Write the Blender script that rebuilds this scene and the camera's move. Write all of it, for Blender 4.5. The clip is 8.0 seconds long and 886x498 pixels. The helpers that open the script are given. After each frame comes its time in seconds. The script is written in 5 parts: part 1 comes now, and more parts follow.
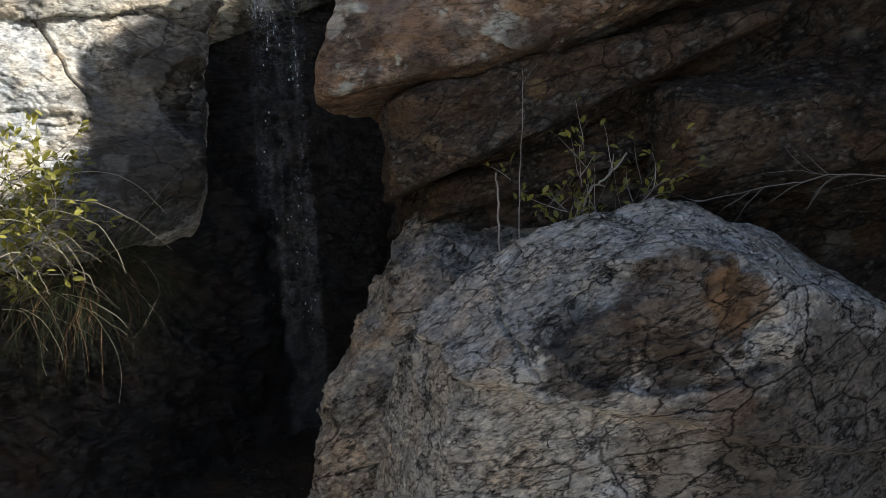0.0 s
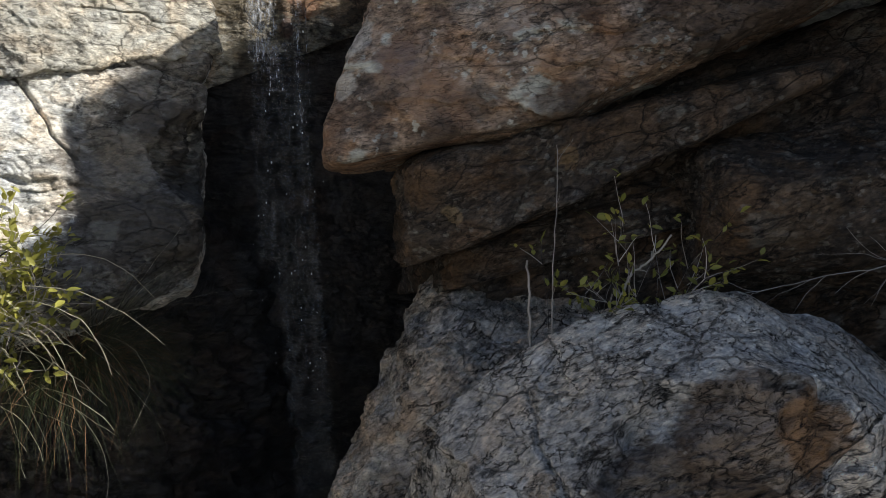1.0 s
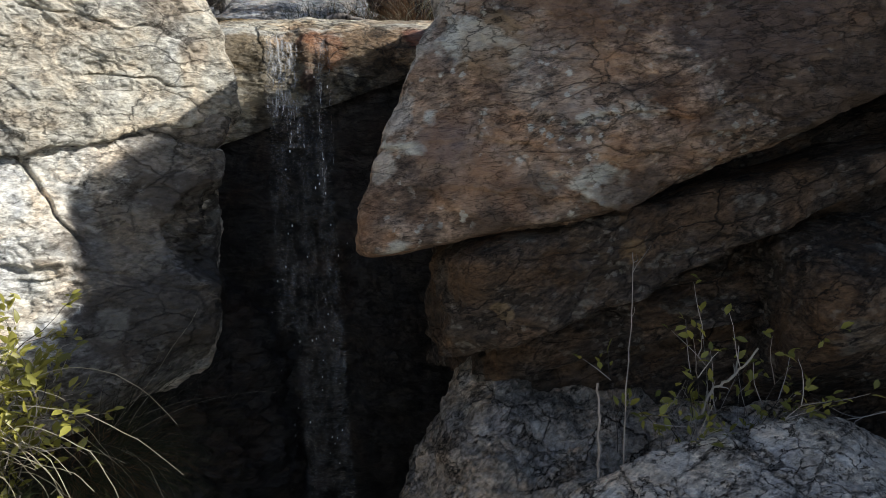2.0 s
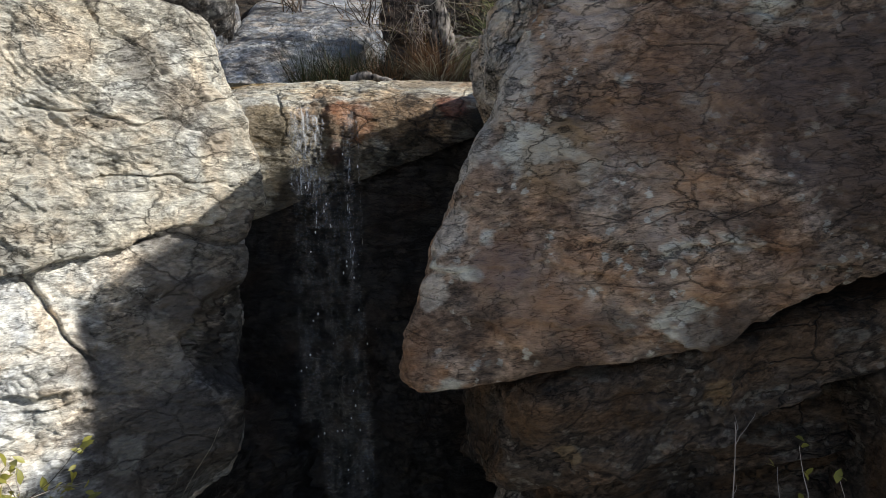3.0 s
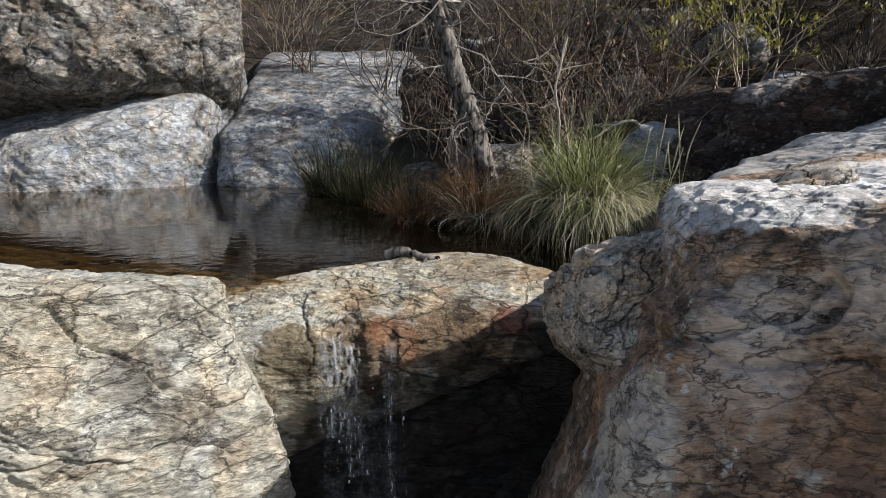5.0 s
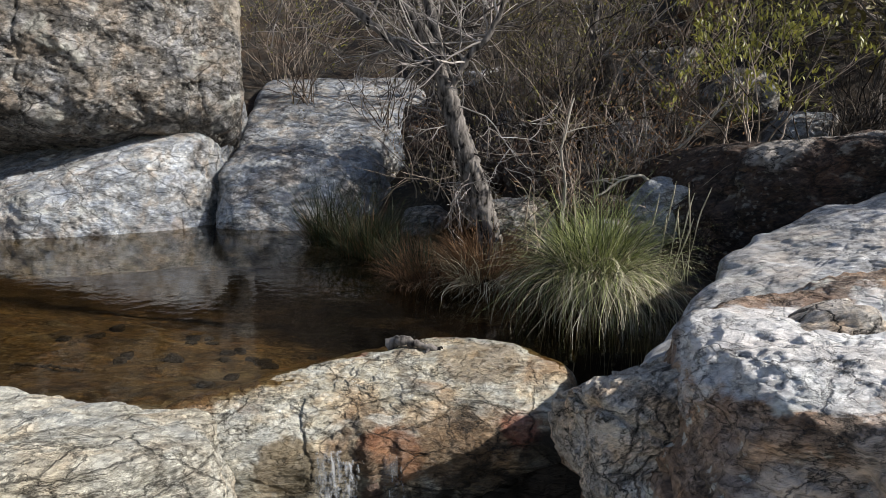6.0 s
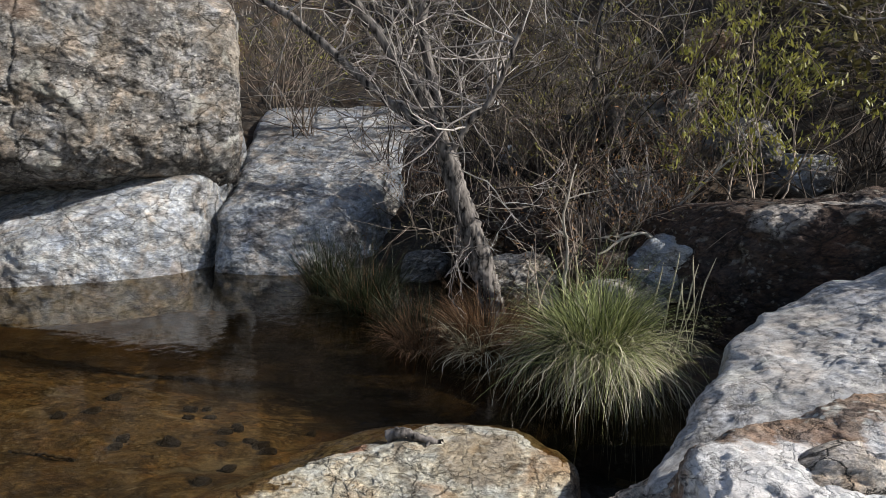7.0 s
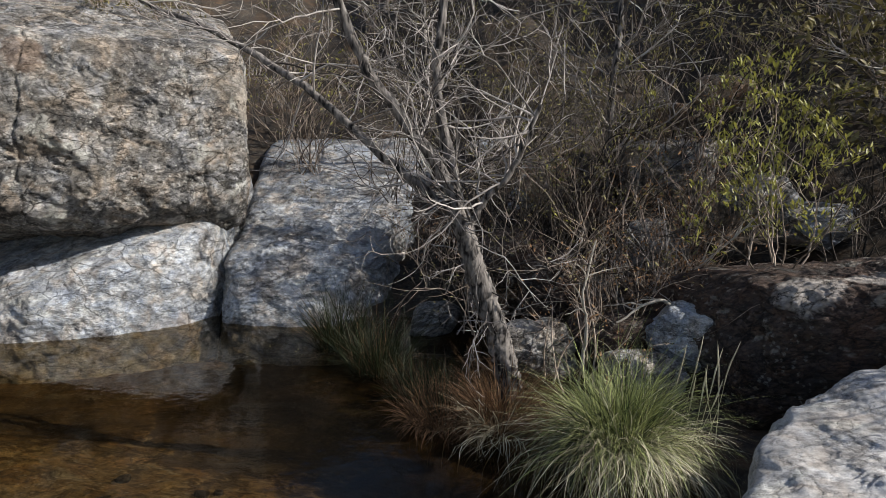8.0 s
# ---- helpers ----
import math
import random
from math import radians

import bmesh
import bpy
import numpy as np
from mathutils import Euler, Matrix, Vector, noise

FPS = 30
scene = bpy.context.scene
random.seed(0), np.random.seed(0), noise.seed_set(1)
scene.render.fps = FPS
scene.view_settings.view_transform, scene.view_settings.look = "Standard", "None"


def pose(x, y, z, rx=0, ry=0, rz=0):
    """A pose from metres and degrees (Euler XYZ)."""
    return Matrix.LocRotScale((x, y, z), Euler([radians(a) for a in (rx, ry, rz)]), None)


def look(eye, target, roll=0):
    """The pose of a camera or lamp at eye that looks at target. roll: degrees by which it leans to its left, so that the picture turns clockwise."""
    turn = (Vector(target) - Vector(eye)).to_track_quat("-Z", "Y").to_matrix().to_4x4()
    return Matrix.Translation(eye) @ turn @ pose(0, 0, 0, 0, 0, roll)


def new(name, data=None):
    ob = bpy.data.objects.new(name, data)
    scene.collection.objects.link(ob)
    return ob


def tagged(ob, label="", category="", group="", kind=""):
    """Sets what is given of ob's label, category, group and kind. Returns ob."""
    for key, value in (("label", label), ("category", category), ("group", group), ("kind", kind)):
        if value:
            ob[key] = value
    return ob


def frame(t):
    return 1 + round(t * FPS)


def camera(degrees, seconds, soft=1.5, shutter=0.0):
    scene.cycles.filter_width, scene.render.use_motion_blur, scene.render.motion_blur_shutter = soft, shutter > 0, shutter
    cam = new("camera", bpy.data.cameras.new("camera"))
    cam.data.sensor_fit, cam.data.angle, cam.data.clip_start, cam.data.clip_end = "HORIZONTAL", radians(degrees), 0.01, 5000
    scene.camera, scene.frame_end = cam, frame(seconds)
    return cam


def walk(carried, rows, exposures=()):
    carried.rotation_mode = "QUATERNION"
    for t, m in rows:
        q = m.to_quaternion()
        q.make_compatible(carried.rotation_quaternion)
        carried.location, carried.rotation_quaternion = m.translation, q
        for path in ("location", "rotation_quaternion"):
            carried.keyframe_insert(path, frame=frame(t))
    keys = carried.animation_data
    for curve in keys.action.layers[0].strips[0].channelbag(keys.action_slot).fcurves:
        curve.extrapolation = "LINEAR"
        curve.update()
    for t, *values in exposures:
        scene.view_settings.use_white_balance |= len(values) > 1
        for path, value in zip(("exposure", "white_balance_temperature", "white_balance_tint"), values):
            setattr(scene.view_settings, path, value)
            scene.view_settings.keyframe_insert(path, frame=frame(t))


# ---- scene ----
import functools
import itertools

cam = camera(64.8, 8.0, soft=0.5)
METRES, EYE, TILT, LEAN, TURN = 4.5, 2.6, -11.5, 0.0, 0.0
ROWS = [
    (0.0, 0.0, 0.0, 0.0, -0.0, 0.0, 0.0),
    (0.5, -0.0061, 0.0333, 0.0391, -0.03, 0.2, -0.06),
    (1.0, -0.0205, 0.0705, 0.0796, 0.02, 0.19, -0.06),
    (2.5, -0.0862, 0.1756, 0.2186, 0.18, 0.35, -0.11),
    (3.0, -0.1082, 0.2115, 0.2739, 0.19, 0.36, -0.13),
    (3.5, -0.1268, 0.2587, 0.3319, 0.19, 0.3, -0.16),
    (4.0, -0.1437, 0.303, 0.3967, 0.21, 0.24, -0.22),
    (4.5, -0.1567, 0.3374, 0.4624, 0.24, 0.19, -0.23),
    (5.0, -0.1693, 0.3606, 0.5255, 0.27, 0.15, -0.24),
    (6.5, -0.1706, 0.3974, 0.6781, 0.53, 0.15, -0.23),
    (7.0, -0.171, 0.4033, 0.7318, 0.52, 0.15, -0.21),
    (7.5, -0.1799, 0.4147, 0.7886, 0.51, 0.09, -0.2),
    (8.0, -0.1958, 0.4272, 0.8493, 0.56, 0.09, -0.22),
]
walk(cam, [(t, pose(0, 0, EYE, TILT, LEAN, TURN) @ pose(METRES * x, METRES * y, METRES * z, 90 + pitch, roll, yaw)) for t, x, y, z, yaw, pitch, roll in ROWS], exposures=[(0.0, 0.80, 7150, 13), (2.5, 0.74, 7150, 13), (4.5, 0.74, 7150, 13), (8.0, 0.70, 7100, 13)])

# ---- light ----
SUN_TO = Vector((0.83, -0.12, 0.555)).normalized()     # from the place towards the sun
elev = math.asin(SUN_TO.z)
azim = math.atan2(SUN_TO.x, SUN_TO.y)                # clockwise from +y
world = bpy.data.worlds.new("sky")
scene.world = world
world.use_nodes = True
wn = world.node_tree.nodes
sky = wn.new("ShaderNodeTexSky")
sky.sky_type, sky.sun_disc = "NISHITA", False
sky.sun_elevation, sky.sun_rotation = elev, azim
sky.altitude, sky.dust_density = 1200.0, 1.6
wn["Background"].inputs["Strength"].default_value = 0.092
world.node_tree.links.new(sky.outputs[0], wn["Background"].inputs["Color"])
sun = new("sun", bpy.data.lights.new("sun", "SUN"))
sun.data.energy, sun.data.angle, sun.data.color = 4.3, radians(0.55), (0.95, 0.985, 1.0)
sun.matrix_world = look(SUN_TO * 60, (0, 0, 0))


# ---- noise in numpy ----
GRADS = np.array([(1, 1, 0), (-1, 1, 0), (1, -1, 0), (-1, -1, 0), (1, 0, 1), (-1, 0, 1), (1, 0, -1), (-1, 0, -1),
                  (0, 1, 1), (0, -1, 1), (0, 1, -1), (0, -1, -1), (1, 1, 0), (-1, 1, 0), (0, -1, 1), (0, -1, -1)], np.float32).T.copy()


def pnoise(p, seed=0):
    """Gradient noise in about -1..1 at the points p (n x 3)."""
    p = np.ascontiguousarray(p.T, dtype=np.float32)
    cell = np.floor(p)
    fx, fy, fz = p - cell
    ix, iy, iz = cell.astype(np.int32)
    ux, uy, uz = (f * f * f * (f * (f * 6 - 15) + 10) for f in (fx, fy, fz))
    hx = [(ix + k) * np.int32(73856093) for k in (0, 1)]
    hy = [(iy + k) * np.int32(19349663) for k in (0, 1)]
    hz = [((iz + k) * np.int32(83492791)) ^ np.int32((seed * 265443 + 12345) & 0x7FFFFFFF) for k in (0, 1)]
    total = np.zeros(len(fx), np.float32)
    for dx in (0, 1):
        wx = ux if dx else 1 - ux
        for dy in (0, 1):
            wxy = wx * (uy if dy else 1 - uy)
            hxy = hx[dx] ^ hy[dy]
            for dz in (0, 1):
                h = hxy ^ hz[dz]
                h = (h ^ (h >> 13)) * np.int32(1274126177)
                g = GRADS.take((h ^ (h >> 16)) & 15, axis=1)
                total += wxy * (uz if dz else 1 - uz) * (g[0] * (fx - dx) + g[1] * (fy - dy) + g[2] * (fz - dz))
    return total.astype(float)


def fbm(p, octaves=4, seed=0, gain=0.5):
    total, amp = np.zeros(len(p)), 1.0
    for o in range(octaves):
        total += amp * pnoise(p * 2.0 ** o, seed + o * 17)
        amp *= gain
    return total


def ridged(p, octaves=4, seed=0, gain=0.5):
    total, amp = np.zeros(len(p)), 1.0
    for o in range(octaves):
        total += amp * (1 - 2.2 * np.abs(pnoise(p * 2.03 ** o, seed + o * 31)))
        amp *= gain
    return total


def smooth(x, a, b):
    t = np.clip((x - a) / (b - a), 0, 1)
    return t * t * (3 - 2 * t)


def icosahedron():
    g = (1 + 5 ** 0.5) / 2
    v = np.array([(-1, g, 0), (1, g, 0), (-1, -g, 0), (1, -g, 0), (0, -1, g), (0, 1, g), (0, -1, -g), (0, 1, -g),
                  (g, 0, -1), (g, 0, 1), (-g, 0, -1), (-g, 0, 1)], float)
    near = ((v[:, None] - v[None]) ** 2).sum(2) < 4.1
    f = []
    for a, b, c in itertools.combinations(range(12), 3):
        if near[a, b] and near[b, c] and near[a, c]:
            flip = np.dot(np.cross(v[b] - v[a], v[c] - v[a]), v[a]) < 0
            f.append((a, c, b) if flip else (a, b, c))
    return v / np.linalg.norm(v[0]), np.array(f)


@functools.lru_cache(None)
def geodesic(n):
    """Unit sphere with every face of an icosahedron cut into n x n triangles."""
    v0, f0 = icosahedron()
    i, j = (q.ravel() for q in np.meshgrid(np.arange(n + 1), np.arange(n + 1), indexing="ij"))
    keep = i + j <= n
    i, j = i[keep], j[keep]
    number = -np.ones((n + 2, n + 2), int)
    number[i, j] = np.arange(len(i))
    up = [(number[a, b], number[a + 1, b], number[a, b + 1]) for a in range(n) for b in range(n - a)]
    down = [(number[a + 1, b], number[a + 1, b + 1], number[a, b + 1]) for a in range(n - 1) for b in range(n - 1 - a)]
    tri = np.array(up + down)
    pts = np.concatenate([((n - i - j)[:, None] * v0[a] + i[:, None] * v0[b] + j[:, None] * v0[c]) / n for a, b, c in f0])
    faces = np.concatenate([tri + k * len(i) for k in range(len(f0))])
    _, first, back = np.unique(np.round(pts * 1e5).astype(np.int64), axis=0, return_index=True, return_inverse=True)
    v = pts[first]
    return v / np.linalg.norm(v, axis=1)[:, None], back.ravel()[faces]


def mesh_from(name, verts, faces, material, shade=True):
    """A mesh from arrays; faces all with the same number of corners."""
    me = bpy.data.meshes.new(name)
    verts, faces = np.asarray(verts, np.float32), np.asarray(faces, np.int32)
    k = faces.shape[1]
    me.vertices.add(len(verts))
    me.vertices.foreach_set("co", verts.ravel())
    me.loops.add(faces.size)
    me.loops.foreach_set("vertex_index", faces.ravel())
    me.polygons.add(len(faces))
    me.polygons.foreach_set("loop_start", np.arange(0, faces.size, k, dtype=np.int32))
    me.polygons.foreach_set("loop_total", np.full(len(faces), k, np.int32))
    if shade:
        me.polygons.foreach_set("use_smooth", np.ones(len(faces), bool))
    me.materials.append(material)
    me.update(calc_edges=True)
    return me


# ---- materials ----
def mat(name):
    m = bpy.data.materials.new(name)
    m.use_nodes = True
    return m, m.node_tree.nodes, m.node_tree.links, m.node_tree.nodes["Principled BSDF"]


def rock_material(name, light, mid, dark, stain=(0.23, 0.12, 0.06), stain_amount=0.35, lichen=0.3, soot=0.35, grain=1.0,
                  dip=(0.0, 0.0, 0.3), streak=0.5, rough=0.85, relief=1.0, crack=0.9, plates=0.5, blotch=0.8, patches=()):
    """Foliated granite: fine streaky grain, darker mineral bands, rust stains, dark weathering patches, pale lichen and hairline cracks."""
    m, n, l, b = mat(name)
    co = n.new("ShaderNodeTexCoord")
    geo = n.new("ShaderNodeNewGeometry")
    turn = n.new("ShaderNodeMapping")
    turn.inputs["Rotation"].default_value = dip
    l.new(co.outputs["Object"], turn.inputs["Vector"])
    layer = n.new("ShaderNodeMapping")
    layer.inputs["Scale"].default_value = (1.0, 1.0, 1.9)
    l.new(turn.outputs[0], layer.inputs["Vector"])

    def noise_tex(vec, scale, detail=6, rough_=0.6, kind="FBM", warp=0.0):
        t = n.new("ShaderNodeTexNoise")
        t.noise_type = kind
        t.inputs["Scale"].default_value = scale
        t.inputs["Detail"].default_value = detail
        t.inputs["Roughness"].default_value = rough_
        t.inputs["Distortion"].default_value = warp
        l.new(vec.outputs[0], t.inputs["Vector"])
        return t

    def ramp(src, stops):
        r = n.new("ShaderNodeValToRGB")
        e = r.color_ramp.elements
        while len(e) < len(stops):
            e.new(0.5)
        for el, (p, c) in zip(e, stops):
            el.position = p
            el.color = (c, c, c, 1) if isinstance(c, float) else (*c, 1)
        l.new(src, r.inputs[0])
        return r

    def mix(a, bb, fac, kind="MIX"):
        x = n.new("ShaderNodeMix")
        x.data_type, x.blend_type = "RGBA", kind
        for s, i in ((fac, 0), (a, 6), (bb, 7)):
            if isinstance(s, (float, int)):
                x.inputs[i].default_value = s
            elif isinstance(s, tuple):
                x.inputs[i].default_value = (*s, 1)
            else:
                l.new(s, x.inputs[i])
        return x.outputs[2]

    def times(a, v):
        x = n.new("ShaderNodeMath")
        x.operation = "MULTIPLY"
        l.new(a, x.inputs[0])
        if isinstance(v, float):
            x.inputs[1].default_value = v
        else:
            l.new(v, x.inputs[1])
        return x.outputs[0]

    def plus(a, c):
        x = n.new("ShaderNodeMath")
        x.operation = "ADD"
        l.new(a, x.inputs[0])
        l.new(c, x.inputs[1])
        return x.outputs[0]

    flaky = n.new("ShaderNodeMapping")
    flaky.inputs["Scale"].default_value = (0.8, 0.8, 2.0)
    l.new(turn.outputs[0], flaky.inputs["Vector"])
    fine = noise_tex(flaky, 38 * grain, 7, 0.74, warp=0.15)
    dash = noise_tex(flaky, 15 * grain, 5, 0.66, warp=0.25)
    bands = noise_tex(layer, 5.5 * grain, 7, 0.62, warp=1.2)
    broad = noise_tex(turn, 1.3, 4, 0.55)
    soots = noise_tex(layer, 1.7, 9, 0.68, warp=0.8)
    rusts = noise_tex(turn, 2.3, 8, 0.62, warp=0.5)
    spots = noise_tex(co, 13.0, 5, 0.5)
    hair = n.new("ShaderNodeTexVoronoi")
    hair.feature = "DISTANCE_TO_EDGE"
    hair.inputs["Scale"].default_value = 3.4 * grain
    wob = n.new("ShaderNodeMix")
    wob.data_type, wob.blend_type = "RGBA", "ADD"
    wob.inputs[0].default_value = 0.10
    l.new(layer.outputs[0], wob.inputs[6])
    l.new(noise_tex(flaky, 9.0, 6, 0.7).outputs["Color"], wob.inputs[7])
    l.new(wob.outputs[2], hair.inputs["Vector"])

    wob2 = n.new("ShaderNodeMix")
    wob2.data_type, wob2.blend_type = "RGBA", "ADD"
    wob2.inputs[0].default_value = 0.05
    l.new(co.outputs["Object"], wob2.inputs[6])
    l.new(fine.outputs["Color"], wob2.inputs[7])
    col = ramp(bands.outputs[0], [(0.26, dark), (0.44, mid), (0.66, light)]).outputs[0]
    grit = ramp(fine.outputs[0], [(0.36, 0.10), (0.46, 0.82), (0.54, 1.08), (0.66, 1.55)]).outputs[0]
    uneven = ramp(noise_tex(turn, 3.1, 4, 0.6).outputs[0], [(0.36, 0.3), (0.60, 1.0)]).outputs[0]
    col = mix(col, grit, times(uneven, min(1.0, streak + 0.45)), "MULTIPLY")
    fleck = ramp(dash.outputs[0], [(0.35, 0.08), (0.42, 0.75), (0.48, 1.0)]).outputs[0]
    col = mix(col, fleck, times(uneven, min(1.0, crack + 0.2)), "MULTIPLY")
    tone = ramp(broad.outputs[0], [(0.3, 0.72), (0.7, 1.15)]).outputs[0]
    col = mix(col, tone, 1.0, "MULTIPLY")
    hue = noise_tex(turn, 4.5, 5, 0.6, warp=0.7)
    warm = n.new("ShaderNodeValToRGB")
    we = warm.color_ramp.elements
    we.new(0.5)
    for el, (q, c) in zip(we, ((0.36, (0.80, 0.87, 1.0)), (0.5, (1.0, 1.0, 1.0)), (0.64, (1.16, 0.98, 0.82)))):
        el.position, el.color = q, (*c, 1)
    l.new(hue.outputs[0], warm.inputs[0])
    col = mix(col, warm.outputs[0], blotch, "MULTIPLY")
    st = ramp(rusts.outputs[0], [(0.5, 0.0), (0.66, 1.0)]).outputs[0]
    col = mix(col, stain, times(st, stain_amount))
    so = ramp(soots.outputs[0], [(0.5, 0.0), (0.64, 1.0)]).outputs[0]
    col = mix(col, (0.035, 0.032, 0.03), times(so, soot))
    ros = n.new("ShaderNodeTexVoronoi")
    ros.inputs["Scale"].default_value = 24.0
    l.new(wob2.outputs[2], ros.inputs["Vector"])
    rosm = ramp(ros.outputs["Distance"], [(0.26, 1.0), (0.36, 0.0)]).outputs[0]
    rosg = ramp(rusts.outputs[0], [(0.47, 1.0), (0.53, 0.0)]).outputs[0]
    rosk = ramp(ros.outputs["Color"], [(0.35, 0.0), (0.42, 1.0)]).outputs[0]
    col = mix(col, (0.52, 0.50, 0.44), times(times(times(rosm, rosg), rosk), min(1.0, lichen)))
    li = ramp(spots.outputs[0], [(0.6, 0.0), (0.66, 1.0)]).outputs[0]
    col = mix(col, (0.50, 0.49, 0.43), times(li, lichen))
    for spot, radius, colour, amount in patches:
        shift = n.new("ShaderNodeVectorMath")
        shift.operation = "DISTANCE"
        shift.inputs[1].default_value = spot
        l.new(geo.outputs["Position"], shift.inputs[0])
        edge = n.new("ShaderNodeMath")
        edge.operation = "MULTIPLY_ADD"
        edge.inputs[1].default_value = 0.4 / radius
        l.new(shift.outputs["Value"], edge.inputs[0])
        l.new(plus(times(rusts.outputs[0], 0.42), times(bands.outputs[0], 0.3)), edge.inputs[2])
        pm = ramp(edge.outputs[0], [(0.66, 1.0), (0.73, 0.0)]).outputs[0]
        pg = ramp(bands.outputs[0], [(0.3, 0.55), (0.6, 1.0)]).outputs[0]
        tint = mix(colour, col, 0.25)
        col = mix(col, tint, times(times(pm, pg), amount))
    micro = noise_tex(co, 75 * grain, 4, 0.65)
    speck = ramp(micro.outputs[0], [(0.40, 0.1), (0.5, 1.0), (0.62, 2.2)]).outputs[0]
    col = mix(col, speck, times(uneven, 0.30), "MULTIPLY")
    cr = ramp(hair.outputs["Distance"], [(0.0, 1.0), (0.022, 0.0)]).outputs[0]
    gate = ramp(broad.outputs[0], [(0.42, 0.0), (0.6, 1.0)]).outputs[0]
    lines = []
    bedded = n.new("ShaderNodeMapping")
    bedded.inputs["Scale"].default_value = (0.75, 0.75, 1.6)
    l.new(turn.outputs[0], bedded.inputs["Vector"])
    for size, thin, seed_shift in ((1.3, 0.005, 5.3), (2.6, 0.006, 3.1)):
        mv = n.new("ShaderNodeVectorMath")
        mv.operation = "ADD"
        mv.inputs[1].default_value = (seed_shift, seed_shift * 0.7, -seed_shift)
        l.new(bedded.outputs[0], mv.inputs[0])
        jag = noise_tex(mv, size * grain, 9, 0.60, warp=0.0)
        off = n.new("ShaderNodeMath")
        off.operation = "SUBTRACT"
        off.inputs[1].default_value = 0.5
        l.new(jag.outputs[0], off.inputs[0])
        ab = n.new("ShaderNodeMath")
        ab.operation = "ABSOLUTE"
        l.new(off.outputs[0], ab.inputs[0])
        ln = ramp(ab.outputs[0], [(0.0, 1.0), (thin, 0.0)]).outputs[0]
        lg = noise_tex(mv, size * 0.55, 3, 0.5)
        lines.append(times(ln, ramp(lg.outputs[0], [(0.53, 0.0), (0.58, 1.0)]).outputs[0]))
    flat = n.new("ShaderNodeMapping")
    flat.inputs["Scale"].default_value = (0.8, 0.8, 1.3)
    l.new(wob.outputs[2], flat.inputs["Vector"])
    shards = []
    for size, thin, low in ((13.0, 0.014, 0.48), (27.0, 0.026, 0.53)):
        plate = n.new("ShaderNodeTexVoronoi")
        plate.feature = "DISTANCE_TO_EDGE"
        plate.inputs["Scale"].default_value = size * grain
        l.new(flat.outputs[0], plate.inputs["Vector"])
        pl = ramp(plate.outputs["Distance"], [(0.0, 1.0), (thin, 0.6), (thin * 2.2, 0.0)]).outputs[0]
        pgate = ramp(noise_tex(turn, size * 0.55, 4, 0.65).outputs[0], [(low, 0.0), (low + 0.07, 1.0)]).outputs[0]
        shards.append(times(times(pl, pgate), plates))
    lines.append(plus(shards[0], shards[1]))
    crk = times(plus(plus(times(cr, gate), lines[2]), plus(lines[0], lines[1])), crack)
    col = mix(col, (0.03, 0.026, 0.022), crk)
    l.new(col, b.inputs["Base Color"])
    rr = ramp(fine.outputs[0], [(0.3, max(rough - 0.12, 0.05)), (0.7, min(rough + 0.1, 1.0))]).outputs[0]
    l.new(rr, b.inputs["Roughness"])
    b.inputs["Specular IOR Level"].default_value = 0.3
    neg = times(crk, -1.6)
    h = plus(plus(plus(times(times(fine.outputs[0], uneven), 0.75), times(dash.outputs[0], 0.9)), times(bands.outputs[0], 0.5)), neg)
    bump = n.new("ShaderNodeBump")
    bump.inputs["Strength"].default_value = min(1.0, 0.9 * relief)
    bump.inputs["Distance"].default_value = 0.028 * relief
    l.new(h, bump.inputs["Height"])
    l.new(bump.outputs[0], b.inputs["Normal"])
    return m


PALE = rock_material("cream weathered granite", (0.56, 0.54, 0.46), (0.47, 0.445, 0.375), (0.27, 0.245, 0.195), stain=(0.34, 0.27, 0.16), stain_amount=0.3, soot=0.28, lichen=0.25, dip=(0.3, 0.25, 0), streak=0.3, crack=0.55, plates=0.35, relief=1.0, blotch=0.6,
                     patches=[((-1.66, 4.0, 3.82), 0.12, (0.10, 0.085, 0.07), 0.8), ((-1.56, 4.08, 3.66), 0.12, (0.11, 0.08, 0.06), 0.7), ((-1.47, 4.18, 3.5), 0.09, (0.12, 0.08, 0.06), 0.6)])
# dark brown patches deepen the shaded right half in colour, damp included
DAMPSHADE = rock_material("cream granite, damp and painted shade towards the fall", (0.74, 0.725, 0.66), (0.64, 0.62, 0.555), (0.34, 0.315, 0.265), stain=(0.40, 0.33, 0.22), stain_amount=0.25, soot=0.25, lichen=0.25, dip=(0.3, 0.25, 0), streak=0.35, crack=0.7, plates=0.3, relief=0.9,
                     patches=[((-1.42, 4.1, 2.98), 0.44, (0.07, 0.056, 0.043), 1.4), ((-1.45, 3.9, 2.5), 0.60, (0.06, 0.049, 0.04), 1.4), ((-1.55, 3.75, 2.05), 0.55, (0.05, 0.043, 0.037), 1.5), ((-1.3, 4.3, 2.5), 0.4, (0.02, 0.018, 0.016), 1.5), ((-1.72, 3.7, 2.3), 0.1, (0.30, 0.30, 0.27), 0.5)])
# the third colour paints bounced light on the brown boulder's left flank
RUSTY, SOOTY, BOUNCELIT = (0.27, 0.125, 0.05), (0.05, 0.04, 0.033), (0.54, 0.50, 0.44)
